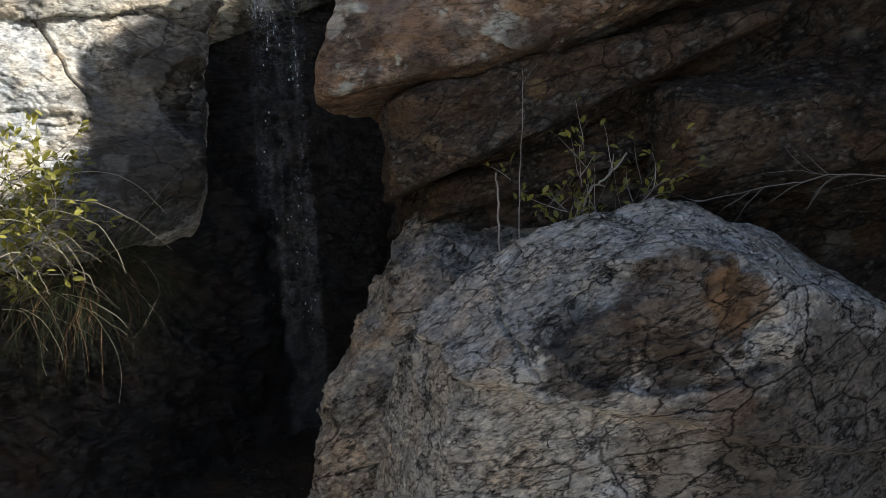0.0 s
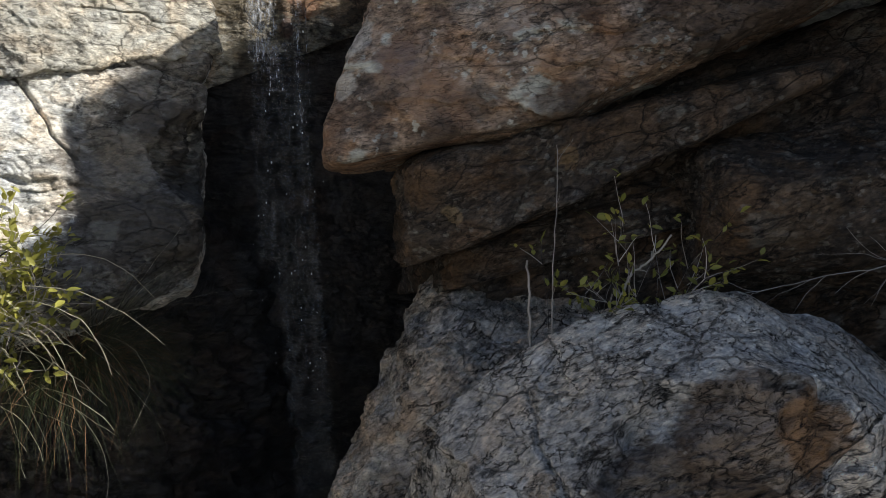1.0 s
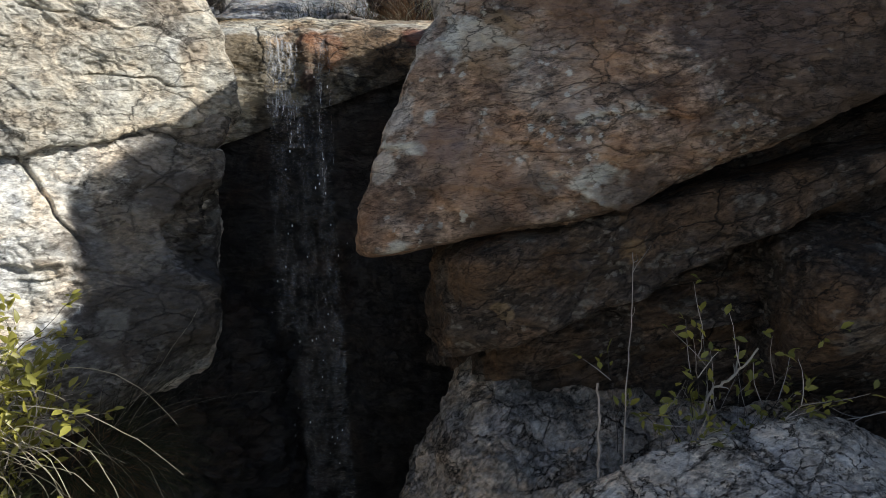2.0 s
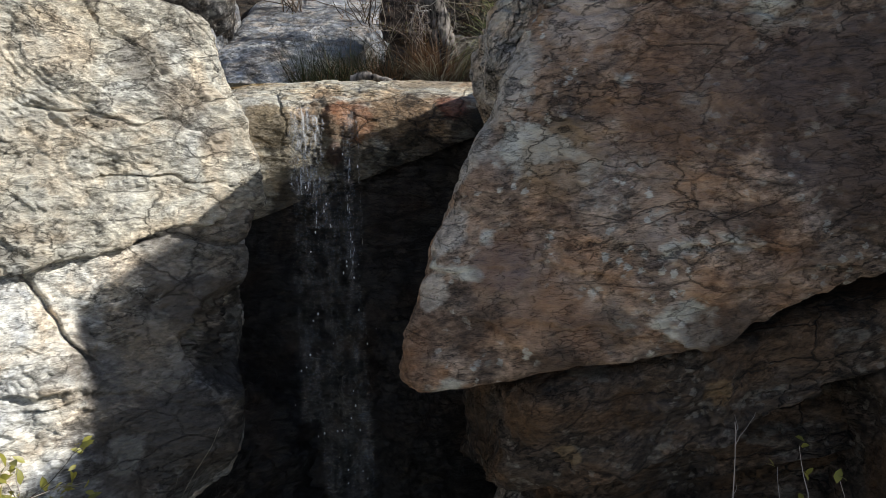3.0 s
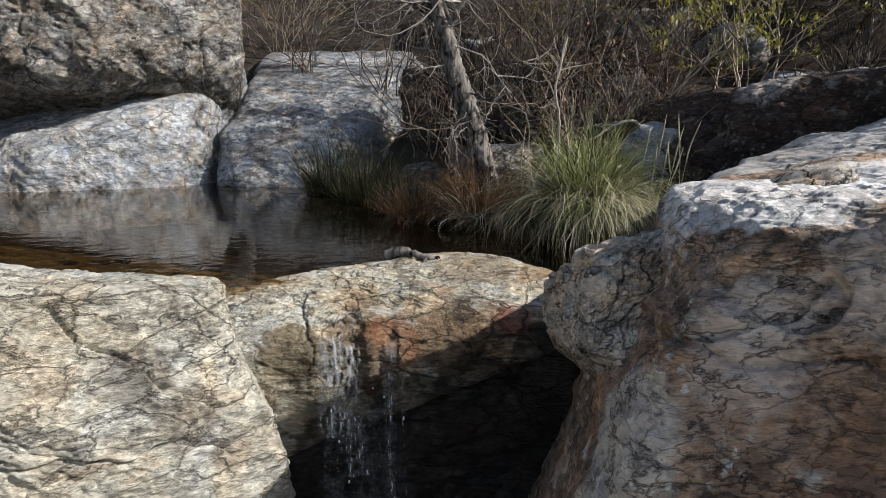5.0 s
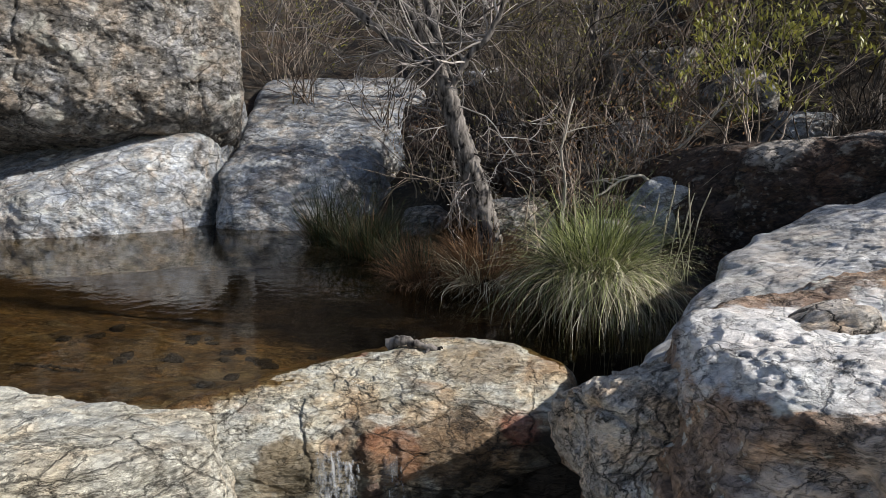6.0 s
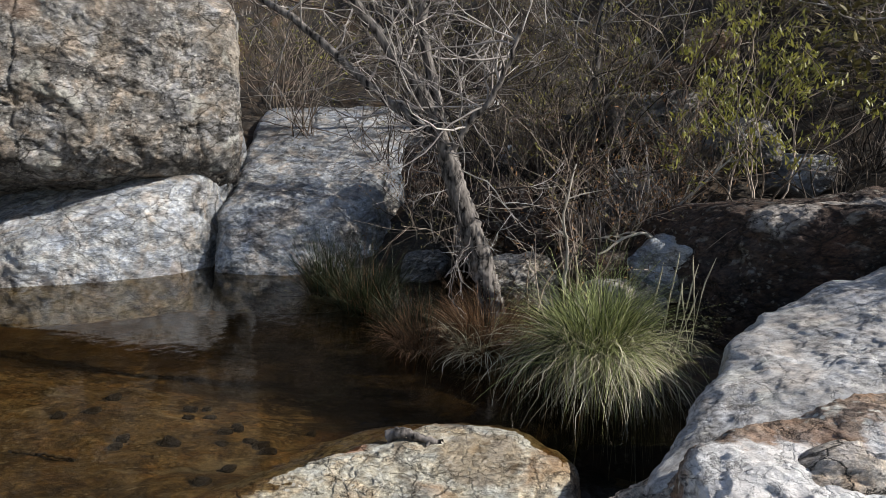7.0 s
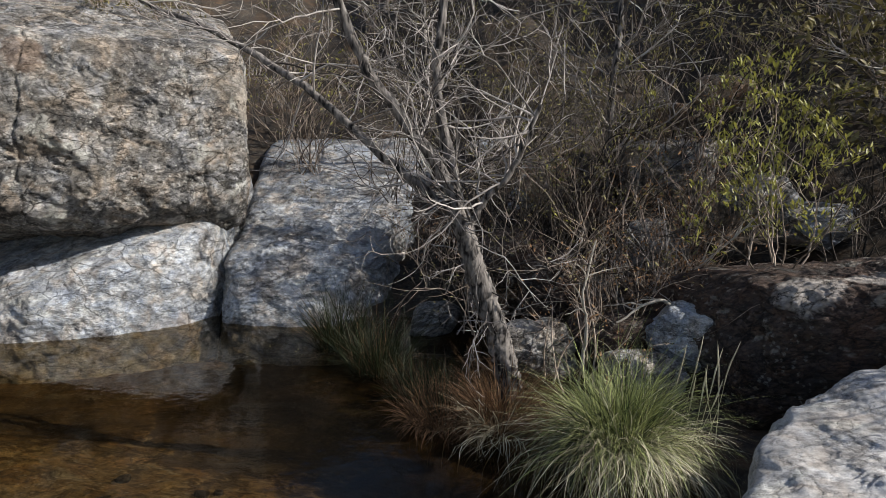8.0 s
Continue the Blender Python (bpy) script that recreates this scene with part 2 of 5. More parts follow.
# near-white patches paint sun on the top, pinkish ones the lit upper front
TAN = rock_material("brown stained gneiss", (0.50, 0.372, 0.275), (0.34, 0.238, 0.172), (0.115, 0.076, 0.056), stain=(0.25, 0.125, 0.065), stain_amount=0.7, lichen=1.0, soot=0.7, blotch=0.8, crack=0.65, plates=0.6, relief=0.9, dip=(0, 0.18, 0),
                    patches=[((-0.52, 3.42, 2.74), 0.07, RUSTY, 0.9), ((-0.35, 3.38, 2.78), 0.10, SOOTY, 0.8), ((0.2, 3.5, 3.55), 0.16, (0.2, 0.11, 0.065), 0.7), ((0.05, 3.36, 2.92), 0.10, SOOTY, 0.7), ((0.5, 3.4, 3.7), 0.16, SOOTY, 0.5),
                             ((0.75, 3.35, 3.2), 0.16, SOOTY, 0.6), ((1.15, 3.4, 3.6), 0.5, (0.10, 0.07, 0.052), 1.3), ((1.5, 3.4, 3.1), 0.6, (0.07, 0.05, 0.038), 1.5), ((0.45, 3.35, 2.84), 0.2, (0.06, 0.045, 0.035), 1.2), ((-0.1, 3.35, 2.76), 0.14, (0.06, 0.045, 0.035), 1.1), ((0.75, 3.4, 3.95), 0.25, (0.13, 0.085, 0.06), 0.8), ((0.0, 3.72, 4.0), 0.2, (0.52, 0.44, 0.38), 0.9), ((0.35, 3.75, 4.2), 0.22, (0.52, 0.44, 0.38), 0.9), ((0.9, 3.4, 2.95), 0.14, SOOTY, 0.7), ((0.35, 3.4, 2.9), 0.1, (0.2, 0.12, 0.07), 0.6), ((0.38, 3.55, 3.70), 0.34, (0.17, 0.105, 0.072), 1.2), ((0.8, 3.42, 3.6), 0.34, (0.09, 0.064, 0.055), 1.2), ((-0.1, 3.55, 3.45), 0.16, (0.34, 0.235, 0.13), 0.7), ((-0.3, 3.5, 3.1), 0.12, (0.16, 0.11, 0.10), 0.7), ((0.5, 3.36, 3.12), 0.16, (0.30, 0.27, 0.24), 0.2), ((0.1, 3.45, 3.35), 0.2, (0.38, 0.34, 0.29), 0.3), ((-0.50, 3.66, 3.2), 0.13, BOUNCELIT, 1.1), ((-0.42, 3.8, 3.45), 0.17, BOUNCELIT, 1.1), ((-0.27, 3.88, 3.72), 0.24, BOUNCELIT, 1.1), ((-0.56, 3.55, 3.0), 0.09, BOUNCELIT, 1.0), ((0.06, 3.76, 4.12), 0.16, (0.56, 0.46, 0.38), 1.1), ((0.3, 4.3, 4.5), 0.52, (0.74, 0.73, 0.71), 1.4), ((0.85, 4.25, 4.6), 0.58, (0.74, 0.73, 0.71), 1.4), ((1.5, 4.3, 4.7), 0.62, (0.74, 0.73, 0.71), 1.4)])
GREY = rock_material("grey crackled gneiss", (0.86, 0.79, 0.69), (0.72, 0.655, 0.57), (0.36, 0.315, 0.26), stain_amount=0.2, soot=0.3, lichen=0.1, dip=(0, 0.45, 0), crack=0.95, plates=1.0, grain=1.0, relief=1.2, blotch=0.5,
                     patches=[((0.9, 2.15, 1.45), 0.36, (0.22, 0.165, 0.125), 0.9), ((1.35, 2.2, 1.45), 0.55, (0.09, 0.07, 0.055), 1.5), ((1.4, 2.3, 1.8), 0.2, (0.30, 0.25, 0.2), 0.7), ((0.8, 2.2, 1.95), 0.27, (0.12, 0.07, 0.04), 1.5), ((0.5, 2.18, 1.82), 0.2, (0.07, 0.045, 0.03), 1.5), ((1.0, 2.2, 1.98), 0.15, (0.30, 0.15, 0.06), 1.2), ((0.75, 2.2, 1.78), 0.14, (0.07, 0.045, 0.03), 1.5), ((0.95, 2.2, 1.64), 0.13, (0.2, 0.10, 0.05), 0.7), ((0.2, 2.28, 1.77), 0.07, (0.3, 0.18, 0.08), 0.6),
                              ((-0.35, 3.0, 1.3), 0.16, SOOTY, 0.7), ((-0.2, 3.2, 1.5), 0.12, SOOTY, 0.6), ((-0.1, 3.7, 1.85), 0.2, (0.24, 0.15, 0.09), 0.8)])
SLAB = rock_material("pale sunlit slab gneiss", (0.56, 0.545, 0.525), (0.45, 0.43, 0.405), (0.2, 0.18, 0.16), stain_amount=0.1, soot=0.25, lichen=0.4, dip=(0, 0.15, 0), crack=0.35, streak=0.2, relief=0.6, blotch=0.4)
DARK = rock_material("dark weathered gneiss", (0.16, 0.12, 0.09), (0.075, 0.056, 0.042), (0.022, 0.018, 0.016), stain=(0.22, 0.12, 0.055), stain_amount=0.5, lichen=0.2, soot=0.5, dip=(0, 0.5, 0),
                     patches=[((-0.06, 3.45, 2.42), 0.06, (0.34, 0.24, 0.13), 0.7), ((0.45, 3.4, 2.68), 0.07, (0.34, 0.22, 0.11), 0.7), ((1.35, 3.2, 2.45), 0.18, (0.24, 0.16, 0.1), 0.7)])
# wet rock; the near black also holds the gorge shade, pool stones share it
WETSHADE = rock_material("wet rock blackened for gorge shade", (0.06, 0.055, 0.05), (0.032, 0.029, 0.027), (0.012, 0.011, 0.01), stain=(0.07, 0.035, 0.02), stain_amount=0.3, lichen=0.0, soot=0.7, rough=0.4)
# near-black patches under the rim paint its shade; the others are algae stains
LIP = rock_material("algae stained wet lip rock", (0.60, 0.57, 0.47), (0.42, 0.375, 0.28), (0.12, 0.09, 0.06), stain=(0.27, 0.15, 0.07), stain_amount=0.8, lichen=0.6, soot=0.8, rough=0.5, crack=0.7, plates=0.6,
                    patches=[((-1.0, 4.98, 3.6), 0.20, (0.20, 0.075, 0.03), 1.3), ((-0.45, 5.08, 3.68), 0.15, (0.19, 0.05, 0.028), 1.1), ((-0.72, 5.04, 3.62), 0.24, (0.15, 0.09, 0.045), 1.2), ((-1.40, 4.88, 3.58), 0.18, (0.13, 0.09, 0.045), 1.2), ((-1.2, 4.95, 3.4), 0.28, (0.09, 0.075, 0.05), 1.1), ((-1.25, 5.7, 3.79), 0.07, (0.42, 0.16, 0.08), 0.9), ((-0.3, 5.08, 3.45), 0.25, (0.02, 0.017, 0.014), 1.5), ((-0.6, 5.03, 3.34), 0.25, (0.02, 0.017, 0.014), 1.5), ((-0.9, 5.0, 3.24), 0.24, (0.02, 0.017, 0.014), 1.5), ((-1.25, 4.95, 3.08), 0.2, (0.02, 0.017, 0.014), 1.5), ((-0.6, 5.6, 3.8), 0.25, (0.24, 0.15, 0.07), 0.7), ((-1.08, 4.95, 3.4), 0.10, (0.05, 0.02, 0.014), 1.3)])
SLOPE = rock_material("grey brown gneiss", (0.78, 0.69, 0.58), (0.60, 0.52, 0.43), (0.24, 0.20, 0.16), stain=(0.2, 0.12, 0.07), stain_amount=0.35, soot=0.6, lichen=0.4, dip=(0, 0.6, 0), crack=1.0, relief=1.2)
# pale patches paint the sunlit top; the dark base carries the front's shade
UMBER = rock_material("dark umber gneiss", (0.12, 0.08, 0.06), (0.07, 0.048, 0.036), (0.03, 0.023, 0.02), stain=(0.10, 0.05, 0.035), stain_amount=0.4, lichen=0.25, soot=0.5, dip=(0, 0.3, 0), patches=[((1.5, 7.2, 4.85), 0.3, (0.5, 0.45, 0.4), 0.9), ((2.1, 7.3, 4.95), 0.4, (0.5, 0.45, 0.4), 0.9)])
# pale floor out of view, added to bounce sun up at the boulders
BOUNCEFLOOR = rock_material("pale unseen canyon floor for bounce", (0.50, 0.48, 0.43), (0.42, 0.40, 0.355), (0.22, 0.20, 0.17), stain_amount=0.2, lichen=0.1, crack=0.2)
FARPALE = rock_material("white streaked granite", (0.52, 0.53, 0.53), (0.35, 0.355, 0.355), (0.10, 0.10, 0.10), stain_amount=0.15, soot=0.55, lichen=0.35, grain=0.7, crack=0.4, streak=0.12,
                        patches=[((-4.0, 9.12, 3.80), 0.11, (0.2, 0.14, 0.09), 0.8), ((-4.7, 9.05, 3.80), 0.11, (0.2, 0.14, 0.09), 0.8), ((-3.6, 9.5, 3.82), 0.12, (0.2, 0.14, 0.09), 0.7)])
MOTTLED = rock_material("mottled grey granite", (0.42, 0.39, 0.355), (0.20, 0.185, 0.165), (0.036, 0.033, 0.03), stain=(0.2, 0.16, 0.11), stain_amount=0.3, soot=0.85, lichen=0.5, grain=0.8, crack=0.8, dip=(0.5, 0.4, 0),
                        patches=[((-3.25, 10.45, 6.0), 0.35, (0.42, 0.36, 0.29), 0.8), ((-3.9, 9.6, 6.4), 0.3, SOOTY, 0.6), ((-4.75, 9.15, 6.45), 0.2, (0.16, 0.10, 0.07), 0.7)])
EARTH = rock_material("dark leaf litter", (0.065, 0.05, 0.036), (0.033, 0.026, 0.019), (0.012, 0.010, 0.008), stain=(0.13, 0.07, 0.03), lichen=0.1, grain=1.6, rough=0.95, crack=0.0, relief=0.5)
# large near-black patches paint the shaded, deeper water into the bed colour
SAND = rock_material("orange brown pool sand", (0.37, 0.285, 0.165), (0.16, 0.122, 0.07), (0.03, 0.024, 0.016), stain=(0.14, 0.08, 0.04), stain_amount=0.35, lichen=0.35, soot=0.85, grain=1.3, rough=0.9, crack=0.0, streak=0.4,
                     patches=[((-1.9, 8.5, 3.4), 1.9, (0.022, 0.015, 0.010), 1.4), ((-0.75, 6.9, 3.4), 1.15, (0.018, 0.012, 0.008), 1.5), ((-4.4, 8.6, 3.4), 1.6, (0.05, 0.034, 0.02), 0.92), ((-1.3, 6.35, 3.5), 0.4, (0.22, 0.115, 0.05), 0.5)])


def plain(name, a, bcol, scale=20.0, rough=0.7, bump=0.3, spec=0.3, stretch=(1, 1, 1), trans=0.0, island=0.7, gain=1.0):
    """Two-tone organic material; varies by island too."""
    m, n, l, b = mat(name)
    co = n.new("ShaderNodeTexCoord")
    mp = n.new("ShaderNodeMapping")
    mp.inputs["Scale"].default_value = stretch
    t = n.new("ShaderNodeTexNoise")
    t.inputs["Scale"].default_value, t.inputs["Detail"].default_value = scale, 5
    geo = n.new("ShaderNodeNewGeometry")
    add = n.new("ShaderNodeMath")
    add.operation = "MULTIPLY_ADD"
    add.inputs[1].default_value = island
    sub = n.new("ShaderNodeMath")
    sub.operation = "MULTIPLY_ADD"
    sub.inputs[1].default_value, sub.inputs[2].default_value = gain, 0.5 - 0.5 * gain - 0.5 * island
    r = n.new("ShaderNodeMix")
    r.data_type = "RGBA"
    r.inputs[6].default_value, r.inputs[7].default_value = (*a, 1), (*bcol, 1)
    l.new(co.outputs["Object"], mp.inputs[0])
    l.new(mp.outputs[0], t.inputs["Vector"])
    l.new(geo.outputs["Random Per Island"], add.inputs[0])
    l.new(t.outputs[0], sub.inputs[0])
    l.new(sub.outputs[0], add.inputs[2])
    l.new(add.outputs[0], r.inputs[0])
    l.new(r.outputs[2], b.inputs["Base Color"])
    b.inputs["Roughness"].default_value = rough
    b.inputs["Specular IOR Level"].default_value = spec
    if bump:
        bp = n.new("ShaderNodeBump")
        bp.inputs["Strength"].default_value, bp.inputs["Distance"].default_value = bump, 0.01
        l.new(t.outputs[0], bp.inputs["Height"])
        l.new(bp.outputs[0], b.inputs["Normal"])
    if trans:
        tr = n.new("ShaderNodeBsdfTranslucent")
        l.new(r.outputs[2], tr.inputs["Color"])
        ms = n.new("ShaderNodeMixShader")
        ms.inputs[0].default_value = trans
        l.new(b.outputs[0], ms.inputs[1])
        l.new(tr.outputs[0], ms.inputs[2])
        l.new(ms.outputs[0], n["Material Output"].inputs["Surface"])
    return m


BARK = plain("grey furrowed bark", (0.010, 0.008, 0.007), (0.22, 0.195, 0.175), 30, 0.9, 1.0, stretch=(1, 1, 0.25), island=0.0, gain=3.6)
TWIG = plain("grey brown twigs", (0.035, 0.028, 0.024), (0.50, 0.45, 0.41), 12, 0.85, 0, island=1.1)
BRUSH = plain("brown brush twigs", (0.022, 0.016, 0.012), (0.48, 0.38, 0.30), 12, 0.85, 0, island=1.1)
FARBRUSH = plain("dark hillside twigs", (0.012, 0.009, 0.007), (0.17, 0.135, 0.105), 12, 0.85, 0, island=1.1)
DEADWOOD = plain("bleached dead wood", (0.22, 0.19, 0.15), (0.45, 0.41, 0.35), 30, 0.85, 0.4, stretch=(1, 1, 0.2))
BLADE = plain("green grass blades", (0.02, 0.035, 0.008), (0.42, 0.45, 0.18), 6, 0.55, 0, trans=0.15, island=1.2)
STRAW = plain("straw grass blades", (0.12, 0.10, 0.055), (0.66, 0.60, 0.44), 6, 0.7, 0, trans=0.15, island=1.1)
RUST = plain("rusty dry grass", (0.03, 0.018, 0.010), (0.26, 0.145, 0.075), 6, 0.75, 0, trans=0.2)
# green lowered far to hold the shade of the margin and inner tuft
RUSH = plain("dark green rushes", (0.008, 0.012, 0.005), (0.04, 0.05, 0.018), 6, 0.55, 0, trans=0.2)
LEAF = plain("yellow green leaves", (0.12, 0.125, 0.025), (0.40, 0.37, 0.08), 5, 0.45, 0, spec=0.5, trans=0.3)
OLIVE = plain("dull olive foliage", (0.06, 0.055, 0.022), (0.27, 0.225, 0.09), 5, 0.6, 0, trans=0.25)
BROWNLEAF = plain("withered brown leaves", (0.13, 0.065, 0.03), (0.38, 0.21, 0.10), 5, 0.7, 0, trans=0.2)

# clear water, tinted brown by tannin
WATER, n_, l_, b_ = mat("clear brown pool water")
tr_ = n_.new("ShaderNodeBsdfTransparent")
tr_.inputs[0].default_value = (0.50, 0.42, 0.29, 1)
gl_ = n_.new("ShaderNodeBsdfGlossy")
gl_.inputs["Roughness"].default_value = 0.03
fr_ = n_.new("ShaderNodeLayerWeight")
fr_.inputs["Blend"].default_value = 0.5
pw_ = n_.new("ShaderNodeMath")
pw_.operation = "POWER"
pw_.inputs[1].default_value = 5.0
ma_ = n_.new("ShaderNodeMath")
ma_.operation = "MULTIPLY_ADD"
ma_.inputs[1].default_value, ma_.inputs[2].default_value = 0.98, 0.02
ms_ = n_.new("ShaderNodeMixShader")
rip = n_.new("ShaderNodeTexNoise")
rip.inputs["Scale"].default_value, rip.inputs["Detail"].default_value = 9.0, 3
co_ = n_.new("ShaderNodeTexCoord")
bp_ = n_.new("ShaderNodeBump")
bp_.inputs["Strength"].default_value, bp_.inputs["Distance"].default_value = 0.35, 0.007
l_.new(co_.outputs["Object"], rip.inputs["Vector"])
l_.new(rip.outputs[0], bp_.inputs["Height"])
l_.new(bp_.outputs[0], gl_.inputs["Normal"])
l_.new(bp_.outputs[0], fr_.inputs["Normal"])
l_.new(fr_.outputs["Facing"], pw_.inputs[0])
l_.new(pw_.outputs[0], ma_.inputs[0])
l_.new(ma_.outputs[0], ms_.inputs[0])
l_.new(tr_.outputs[0], ms_.inputs[1])
l_.new(gl_.outputs[0], ms_.inputs[2])
l_.new(ms_.outputs[0], n_["Material Output"].inputs["Surface"])


# ---- rocks ----
OPEN_SIDE = Vector((-0.4, 1.2, 4.2))     # the open middle of the canyon; faces towards it are cut finer


def rock(name, label, center, planes, material, cuts=64, p=11.0, big=0.05, mid=0.03, fine=0.009, strata=(0.2, 0, 1), seed=1, cracks=(), steps=(), scars=(), category="boulder", kind="", freq=1.0, stretch=1.8, spall=0.010):
    """A boulder bounded by planes (point, normal) with rounded meeting edges, foliated relief, grooves and ledges.
    cracks: (normal, point, depth, width, wobble[, reach]); steps: (normal, point, height, width); scars: (centre, radii, depth, edge)."""
    d, f = geodesic(cuts)
    c = np.array(center, float)
    d = d + 0.62 * np.array((OPEN_SIDE - Vector(center)).normalized())
    d = d / np.linalg.norm(d, axis=1)[:, None]
    inv = np.zeros(len(d))
    for pt, nn in planes:
        nn = np.array(nn, float)
        nn /= np.linalg.norm(nn)
        dist = max(0.03, float(np.dot(np.array(pt, float) - c, nn)))
        inv += np.maximum(0, d @ nn / dist) ** p
    r = 1 / np.maximum(inv, 1e-12) ** (1 / p)
    r = np.minimum(r, 6.0)
    s = np.array(strata, float)
    s /= np.linalg.norm(s)

    def lay(x, k):
        return x + (k - 1) * (x @ s)[:, None] * s

    w = c + d * r[:, None]
    disp = big * fbm(w * 1.4 * freq, 3, seed) + mid * 0.6 * ridged(lay(w, stretch) * 2.2 * freq, 3, seed + 5) * (0.6 + 0.8 * pnoise(w * 1.1, seed + 8))
    disp += mid * 0.5 * fbm(lay(w, stretch * 0.7) * 6 * freq, 3, seed + 9)
    patch = smooth(pnoise(w * 2.3 * freq, seed + 70), -0.25, 0.35)
    disp += fine * patch * ridged(lay(w, stretch) * 13 * freq, 3, seed + 12, 0.55)
    sheet = fbm(lay(w, 1.5) * 2.6 * freq, 4, seed + 90) / 0.22
    disp += spall * (np.floor(sheet) + smooth(sheet - np.floor(sheet), 0.40, 0.52))
    chip = fbm(w * 7.5 * freq, 3, seed + 95) / 0.25
    disp += 0.28 * spall * (np.floor(chip) + smooth(chip - np.floor(chip), 0.38, 0.58))
    disp -= disp.mean()
    for nn, pt, depth, width, wobble, *reach in cracks:
        nn = np.array(nn, float) / np.linalg.norm(nn)
        q = (w - np.array(pt)) @ nn + wobble * fbm(w * 3.1, 3, seed + 40)
        fade = 1 - smooth(np.linalg.norm(w - np.array(pt), axis=1), reach[0] * 0.7, reach[0]) if reach else 1.0
        disp -= fade * depth * np.exp(-(q / width) ** 2)
    for nn, pt, height, width in steps:
        nn = np.array(nn, float) / np.linalg.norm(nn)
        q = (w - np.array(pt)) @ nn + 0.05 * fbm(w * 3.7, 3, seed + 50)
        disp += height * (smooth(q, -width, width) - 1)
    for at, radii, depth, edge in scars:
        q = np.linalg.norm((w - np.array(at)) / np.array(radii), axis=1) + 0.35 * fbm(w * 4.1, 4, seed + 60)
        disp -= depth * (1 - smooth(q, 1 - edge, 1 + edge)) * (1 + 0.5 * ridged(lay(w, 2.5) * 6, 3, seed + 61))
    v = d * (r + disp)[:, None]
    ob = new(name, mesh_from(name, v, f, material))
    ob.location = c
    return tagged(ob, label, category, kind=kind)


def facets(center, size, seed, count=11, flat=0.75):
    """Random planes for a loose stone of the given half sizes."""
    rnd = random.Random(seed)
    out = []
    for i in range(count):
        v = Vector((rnd.gauss(0, 1), rnd.gauss(0, 1), rnd.gauss(0, 1))).normalized()
        k = rnd.uniform(flat, 1.05)
        reach = 1 / math.sqrt(sum((v[a] / size[a]) ** 2 for a in range(3)))
        out.append(([center[a] + v[a] * reach * k for a in range(3)], [v[a] / size[a] for a in range(3)]))
    for v in ((1, 0, 0), (-1, 0, 0), (0, 1, 0), (0, -1, 0), (0, 0, 1), (0, 0, -1)):
        out.append(([center[a] + v[a] * size[a] for a in range(3)], v))
    return out


def stone(name, label, center, size, material, seed, cuts=18, group="", **more):
    ob = rock(name, label, center, facets(center, size, seed), material, cuts, p=9, big=0.12 * min(size), mid=0.1 * min(size), fine=0.02 * min(size), seed=seed, spall=0.03 * min(size), freq=0.6 / max(size), **more)
    return tagged(ob, group=group)


WATER_Z = 3.775

# ---- ground: lower canyon floor, step under the fall, pool basin and hillside in one sheet ----
def ground_height(x, y):
    p = np.stack([x, y, np.zeros_like(x)], 1)
    low = 0.15 + 0.12 * fbm(p * 0.8, 4, 3) - 0.05 * np.minimum(y, 0)
    low = np.where(y < -3, low - 0.12 * (-3 - y).clip(0, 25), low)
    gorge = smooth(x, -2.6, -2.0) * (1 - smooth(x, 0.0, 0.5))
    edge = 4.7 + 0.75 * gorge
    step = smooth(y, edge - 0.25, edge + 0.25)
    hill = 3.80 + 0.08 * fbm(p * 1.3, 4, 7)
    back = np.clip(y - (8.6 + 1.6 * smooth(-x, 0.2, 1.6)), 0, 60)
    hill = hill + 0.42 * back + 0.25 * smooth(back, 0.5, 3) * (1 + fbm(p * 0.7, 4, 21)) - 0.004 * back ** 2 + 0.3 * np.clip(back - 4, 0, 40)
    hill = hill + (0.55 + 0.5 * smooth(y, 11.5, 14)) * np.clip(x - 2.6, 0, 12) + 0.5 * np.clip(-5.5 - x, 0, 25)
    basin = smooth(x, -7.5, -6.5) * (1 - smooth(x + 0.5 * np.maximum(7.2 - y, -1.0), -1.0, 0.35)) * (1 - smooth(y, 9.3, 10.1))
    bed = 3.55 - 0.6 * smooth(y + 0.35 * x, 4.4, 6.6) + 0.02 * fbm(p * 3, 3, 9)
    up = hill * (1 - basin) + bed * basin
    up = up - 1.2 * np.exp(-((x - 0.15) / 0.42) ** 2 - ((y - 5.8) / 0.42) ** 2)
    z = low * (1 - step) + up * step
    side = smooth(np.abs(x + 0.4), 2.2, 5.0) * (1 - step)
    return z + side * np.clip(np.abs(x + 0.4) - 2.2, 0, 20) * 0.5 * smooth(y, -6, 4)


gx = np.concatenate([-12 - np.geomspace(1, 1200, 40)[::-1], np.linspace(-12, 10, 230), 10 + np.geomspace(1, 1200, 40)])
gy = np.concatenate([-8 - np.geomspace(1, 1200, 40)[::-1], np.linspace(-8, 4, 60)[:-1], np.linspace(4, 18, 170), 18 + np.geomspace(1, 1200, 45)])
GX, GY = np.meshgrid(gx, gy)
gz = ground_height(GX.ravel(), GY.ravel())
nx, ny = len(gx), len(gy)
idx = np.arange(nx * ny).reshape(ny, nx)
quads = np.stack([idx[:-1, :-1], idx[:-1, 1:], idx[1:, 1:], idx[1:, :-1]], -1).reshape(-1, 4)
ground_mesh = mesh_from("ground", np.stack([GX.ravel(), GY.ravel(), gz], 1), quads, EARTH)
# the unseen near floor is paler, as a reflector
ground_mesh.materials.append(BOUNCEFLOOR)
